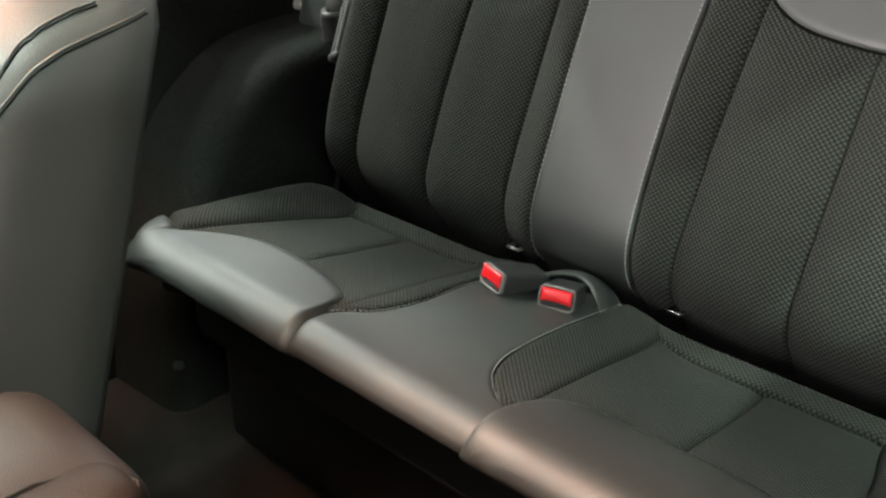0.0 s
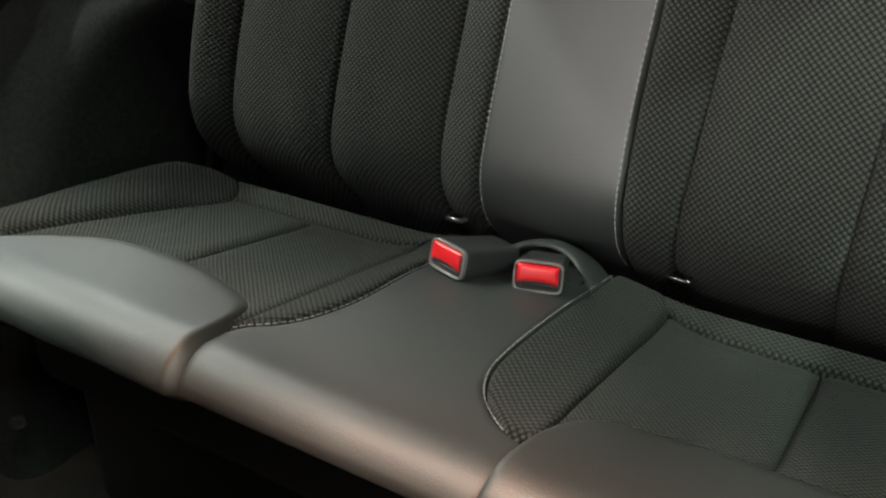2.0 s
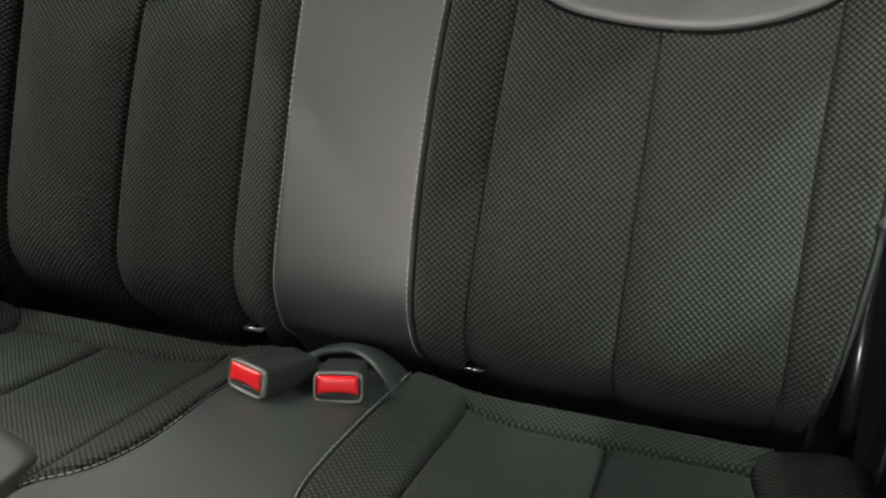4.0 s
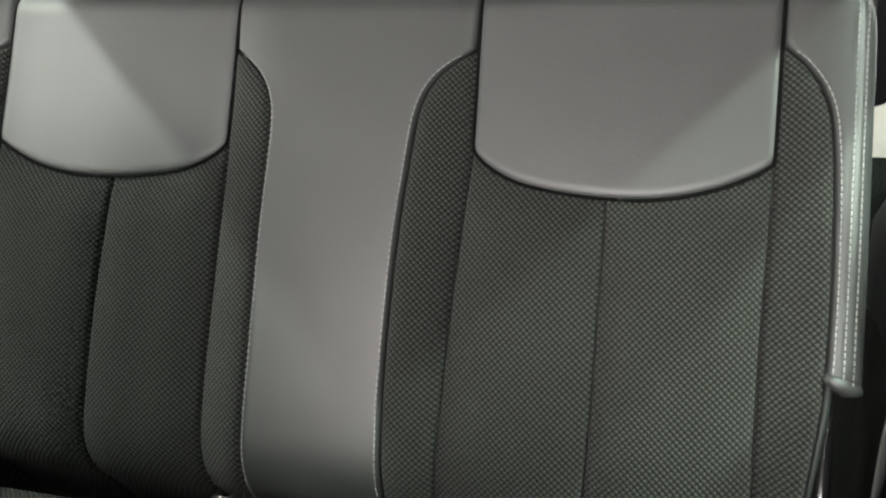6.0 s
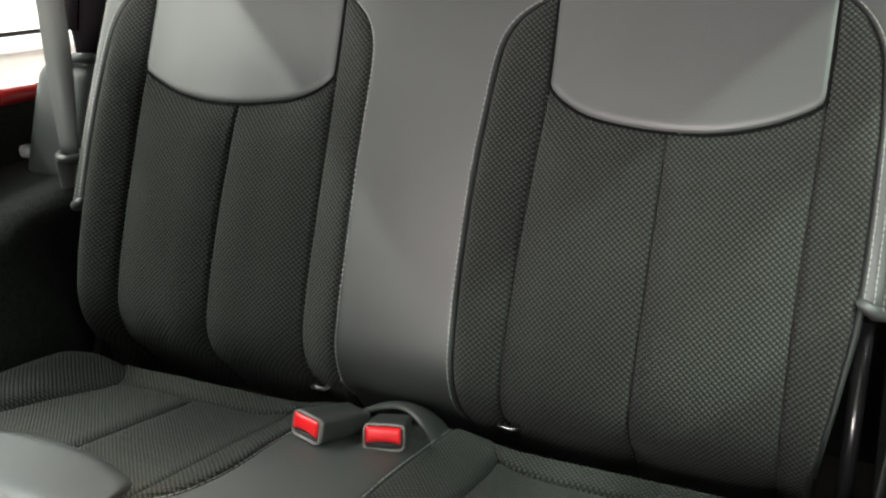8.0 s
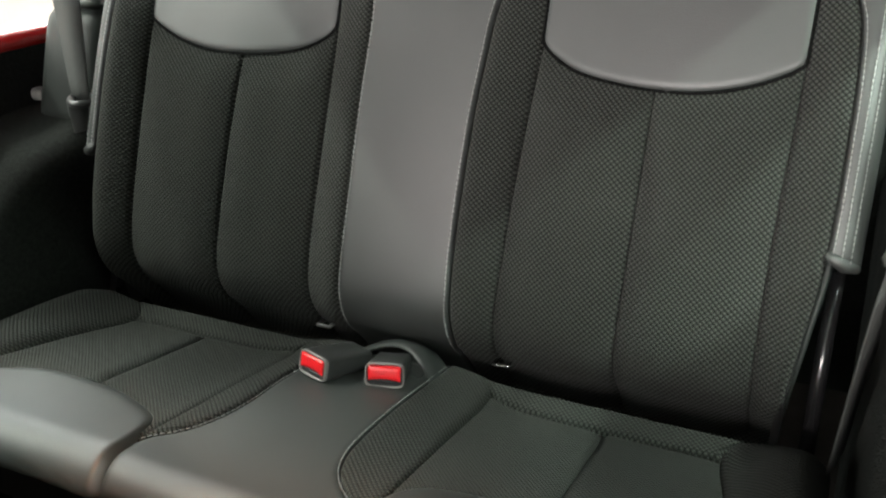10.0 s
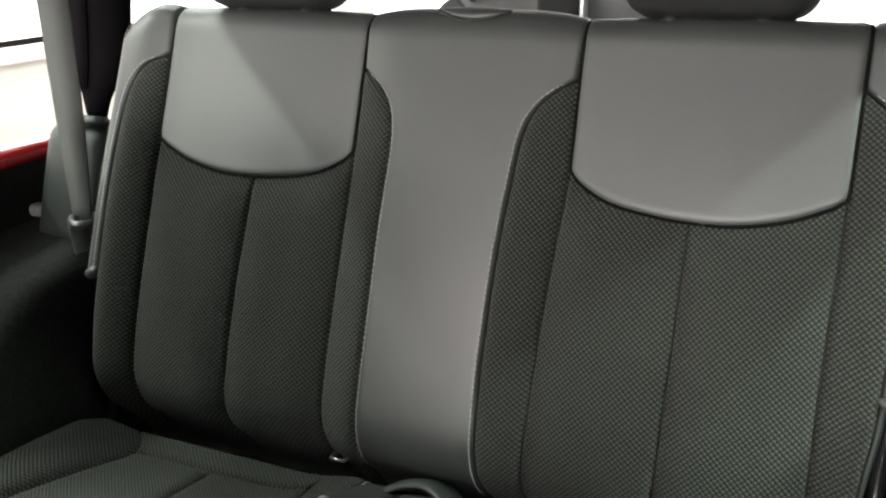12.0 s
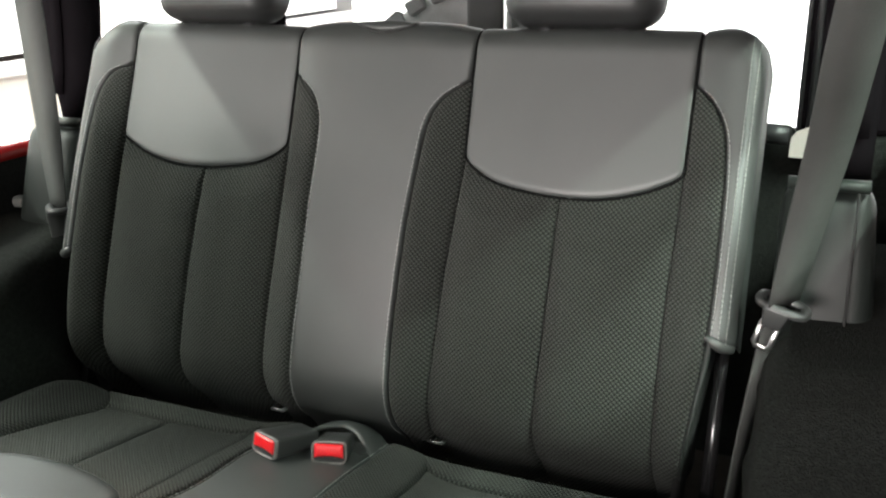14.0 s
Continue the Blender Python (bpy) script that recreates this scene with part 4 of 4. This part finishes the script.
# ---- behind the seat: spare wheel outside the tailgate ----
def spare_wheel():
    ob = thing("spare_wheel", "black off-road spare tyre hung outside the tailgate", "spare wheel")
    cx, cy, cz, R = -0.10, 1.02, 0.214, 0.373
    bm = bmesh.new()
    prof = [(0.20, -0.10), (0.27, -0.125), (0.33, -0.125), (0.362, -0.11), (R, -0.08), (R, 0.08), (0.362, 0.11), (0.33, 0.125), (0.27, 0.125), (0.20, 0.10)]
    n = 72
    rings = [[bm.verts.new((cx + r * math.cos(2 * math.pi * k / n), cy + d, cz + r * math.sin(2 * math.pi * k / n))) for r, d in prof] for k in range(n)]
    for k in range(n):
        a, b = rings[k], rings[(k + 1) % n]
        for i in range(len(prof) - 1):
            bm.faces.new((a[i], a[i + 1], b[i + 1], b[i]))
    part("tyre", bm, RUBBER, ob)
    bm = bmesh.new()
    box(bm, (0.345, -0.037, -0.022), (0.380, 0.037, 0.022), 0.005, 1)
    block = part("tread_block", bm, RUBBER, ob, "", False)
    me = block.data
    for k in range(36):
        for d in (-0.095, 0.0, 0.095):
            a = 2 * math.pi * (k + (0.5 if d == 0 else 0)) / 36
            m = Matrix.Translation((cx, cy + d, cz)) @ Matrix.Rotation(-a, 4, "Y") @ Matrix.Rotation(0.25 if d else -0.3, 4, "X")
            if k or d != -0.095:
                block = new("tread_block", me)
                block.parent = ob
            block.matrix_basis = m
    bm = bmesh.new()
    tube(bm, [(cx, cy - 0.07, cz), (cx, cy + 0.07, cz)], 0.205, None, 40, (0, 0, 1))
    part("rim", bm, DARKSTEEL, ob, "black steel rim")
    lamp = thing("brake_lamp_post", "black high brake lamp bracket above the spare tyre", "brake lamp")
    bm = bmesh.new()
    box(bm, (-0.117, 0.80, 0.2), (-0.036, 0.84, 0.72), 0.012, 2)
    part("bracket", bm, BACKCLOTH, lamp)
    bm = bmesh.new()
    box(bm, (-0.034, 0.80, 0.2), (-0.022, 0.825, 0.72), 0.005, 2)
    part("edge_trim", bm, METAL, lamp, "grey bright edge strip")


spare_wheel()


# ---- front seat and console ----
def front_seat():
    ob = thing("front_seat", "grey leather front seat with stitched side bolster", "car seat")

    def shaped(bm):
        for v in bm.verts:
            x, d, k = v.co
            top = 0.47 + 0.02 * smoothstep(0.0, 0.16, -x - 0.125) * smoothstep(0.0, 0.16, x + 0.62)
            z = lerp(-0.16, top, k)
            z -= 0.45 * d * d * (1.0 if d < 0 else 0.0) * k ** 3 * 3.2
            v.co = Vector((x + 0.010, -0.628 + 0.31 * z + d * (1 + 0.35 * (1 - k)), z))
    bm = bmesh.new()
    box(bm, (-0.62, -0.15, 0.0), (-0.122, 0.0, 1.0), 0.0)
    bmesh.ops.subdivide_edges(bm, edges=bm.edges[:], cuts=17, use_grid_fill=True)
    for v in bm.verts:
        x, d, k = v.co
        ex, ed, ek = (x + 0.371) / 0.249, (d + 0.075) / 0.075, k
        f = max(0.0, abs(ed) - 0.35) / 0.65
        v.co.x = -0.371 + 0.249 * ex * (1 - 0.05 * f * f)
        g = max(0.0, ek - 0.9) / 0.1
        v.co.y = -0.075 + 0.075 * ed * (1 - 0.28 * g * g)
        v.co.x = -0.371 + (v.co.x + 0.371) * (1 - 0.22 * g * g)
    shaped(bm)
    side = []
    for fc in bm.faces:
        if fc.calc_center_median().x > -0.15 and all(v.co.x > -0.155 for v in fc.verts):
            c = [v.co.copy() for v in fc.verts]
            if len(c) == 4:
                side += [tuple(c[0].lerp(c[1], a / 6).lerp(c[3].lerp(c[2], a / 6), b / 6)) for a in range(7) for b in range(7)]
    back = part("backrest", bm, LEATHER, ob)
    for edge in ([(-0.505, 0.414), (-0.538, 0.407), (-0.574, 0.400), (-0.611, 0.391), (-0.632, 0.377), (-0.651, 0.359), (-0.684, 0.325), (-0.714, 0.205), (-0.744, 0.065)],
                 [(-0.545, 0.427), (-0.590, 0.419), (-0.614, 0.411), (-0.631, 0.401), (-0.646, 0.384), (-0.674, 0.352), (-0.704, 0.232), (-0.734, 0.092)]):
        fine = [(lerp(p[0], q[0], k / 6), lerp(p[1], q[1], k / 6)) for p, q in zip(edge, edge[1:]) for k in range(6)] + [edge[-1]]
        near = [Vector(min(side, key=lambda q: (q[1] - y) ** 2 + (q[2] - z) ** 2)) for y, z in fine]
        on = [sum(near[max(0, i - 4):i + 5], Vector()) / len(near[max(0, i - 4):i + 5]) + Vector((0.0008, 0, 0.0008)) for i in range(len(near))]
        bm = bmesh.new()
        tube(bm, on, 0.0009, None, 8, (1, 0, 0))
        part("seam", bm, SEAMBLACK, back, "dark sewn seam")
        bm = bmesh.new()
        tube(bm, [(x - 0.001, y - 0.0005, z + 0.003) for x, y, z in on], 0.0013, None, 8, (1, 0, 0))
        part("piping", bm, LEATHER, back, "sewn leather piping")
    bm = bmesh.new()
    box(bm, (-0.62, -1.3, -0.2), (-0.13, -0.72, -0.02), 0.06, 5)
    part("cushion", bm, LEATHER, ob)
    bm = bmesh.new()
    box(bm, (-0.58, -1.2, -0.36), (-0.18, -0.70, -0.19), 0.01)
    part("seat_base", bm, DARKSTEEL, ob, "black steel seat base")


front_seat()


def console():
    ob = thing("centre_console", "padded centre console between the front seats", "console")
    bm = bmesh.new()
    box(bm, (-0.095, -1.4, -0.36), (0.10, -0.70, 0.08), 0.03, 4)
    part("body", bm, PLASTIC, ob)
    bm = bmesh.new()
    box(bm, (-0.10, -1.1, 0.06), (0.105, -0.675, 0.155), 0.045, 6)
    lid = part("lid", bm, CONSOLEVINYL, ob, "padded leather armrest lid")
    bm = bmesh.new()
    box(bm, (0.045, -1.05, 0.09), (0.115, -0.69, 0.162), 0.03, 5)
    part("side_pad", bm, CONSOLEVINYL, lid, "stitched leather side pad")
    bm = bmesh.new()
    tube(bm, [(0.052, -0.9, 0.157), (0.055, -0.75, 0.158), (0.068, -0.706, 0.153), (0.088, -0.692, 0.145), (0.11, -0.70, 0.13)], 0.0016, None, 8)
    part("piping", bm, VINYL, lid, "grey sewn piping")


console()


def bolt(p):
    bm = bmesh.new()
    tube(bm, [p, Vector(p) + Vector((0, -0.01, 0.004))], 0.007, None, 6)
    tagged(link("floor_bolt", bm, METAL, None, False), "small dull steel bolt under the seat front", "bolt")


bolt((-0.46, -0.335, -0.19))
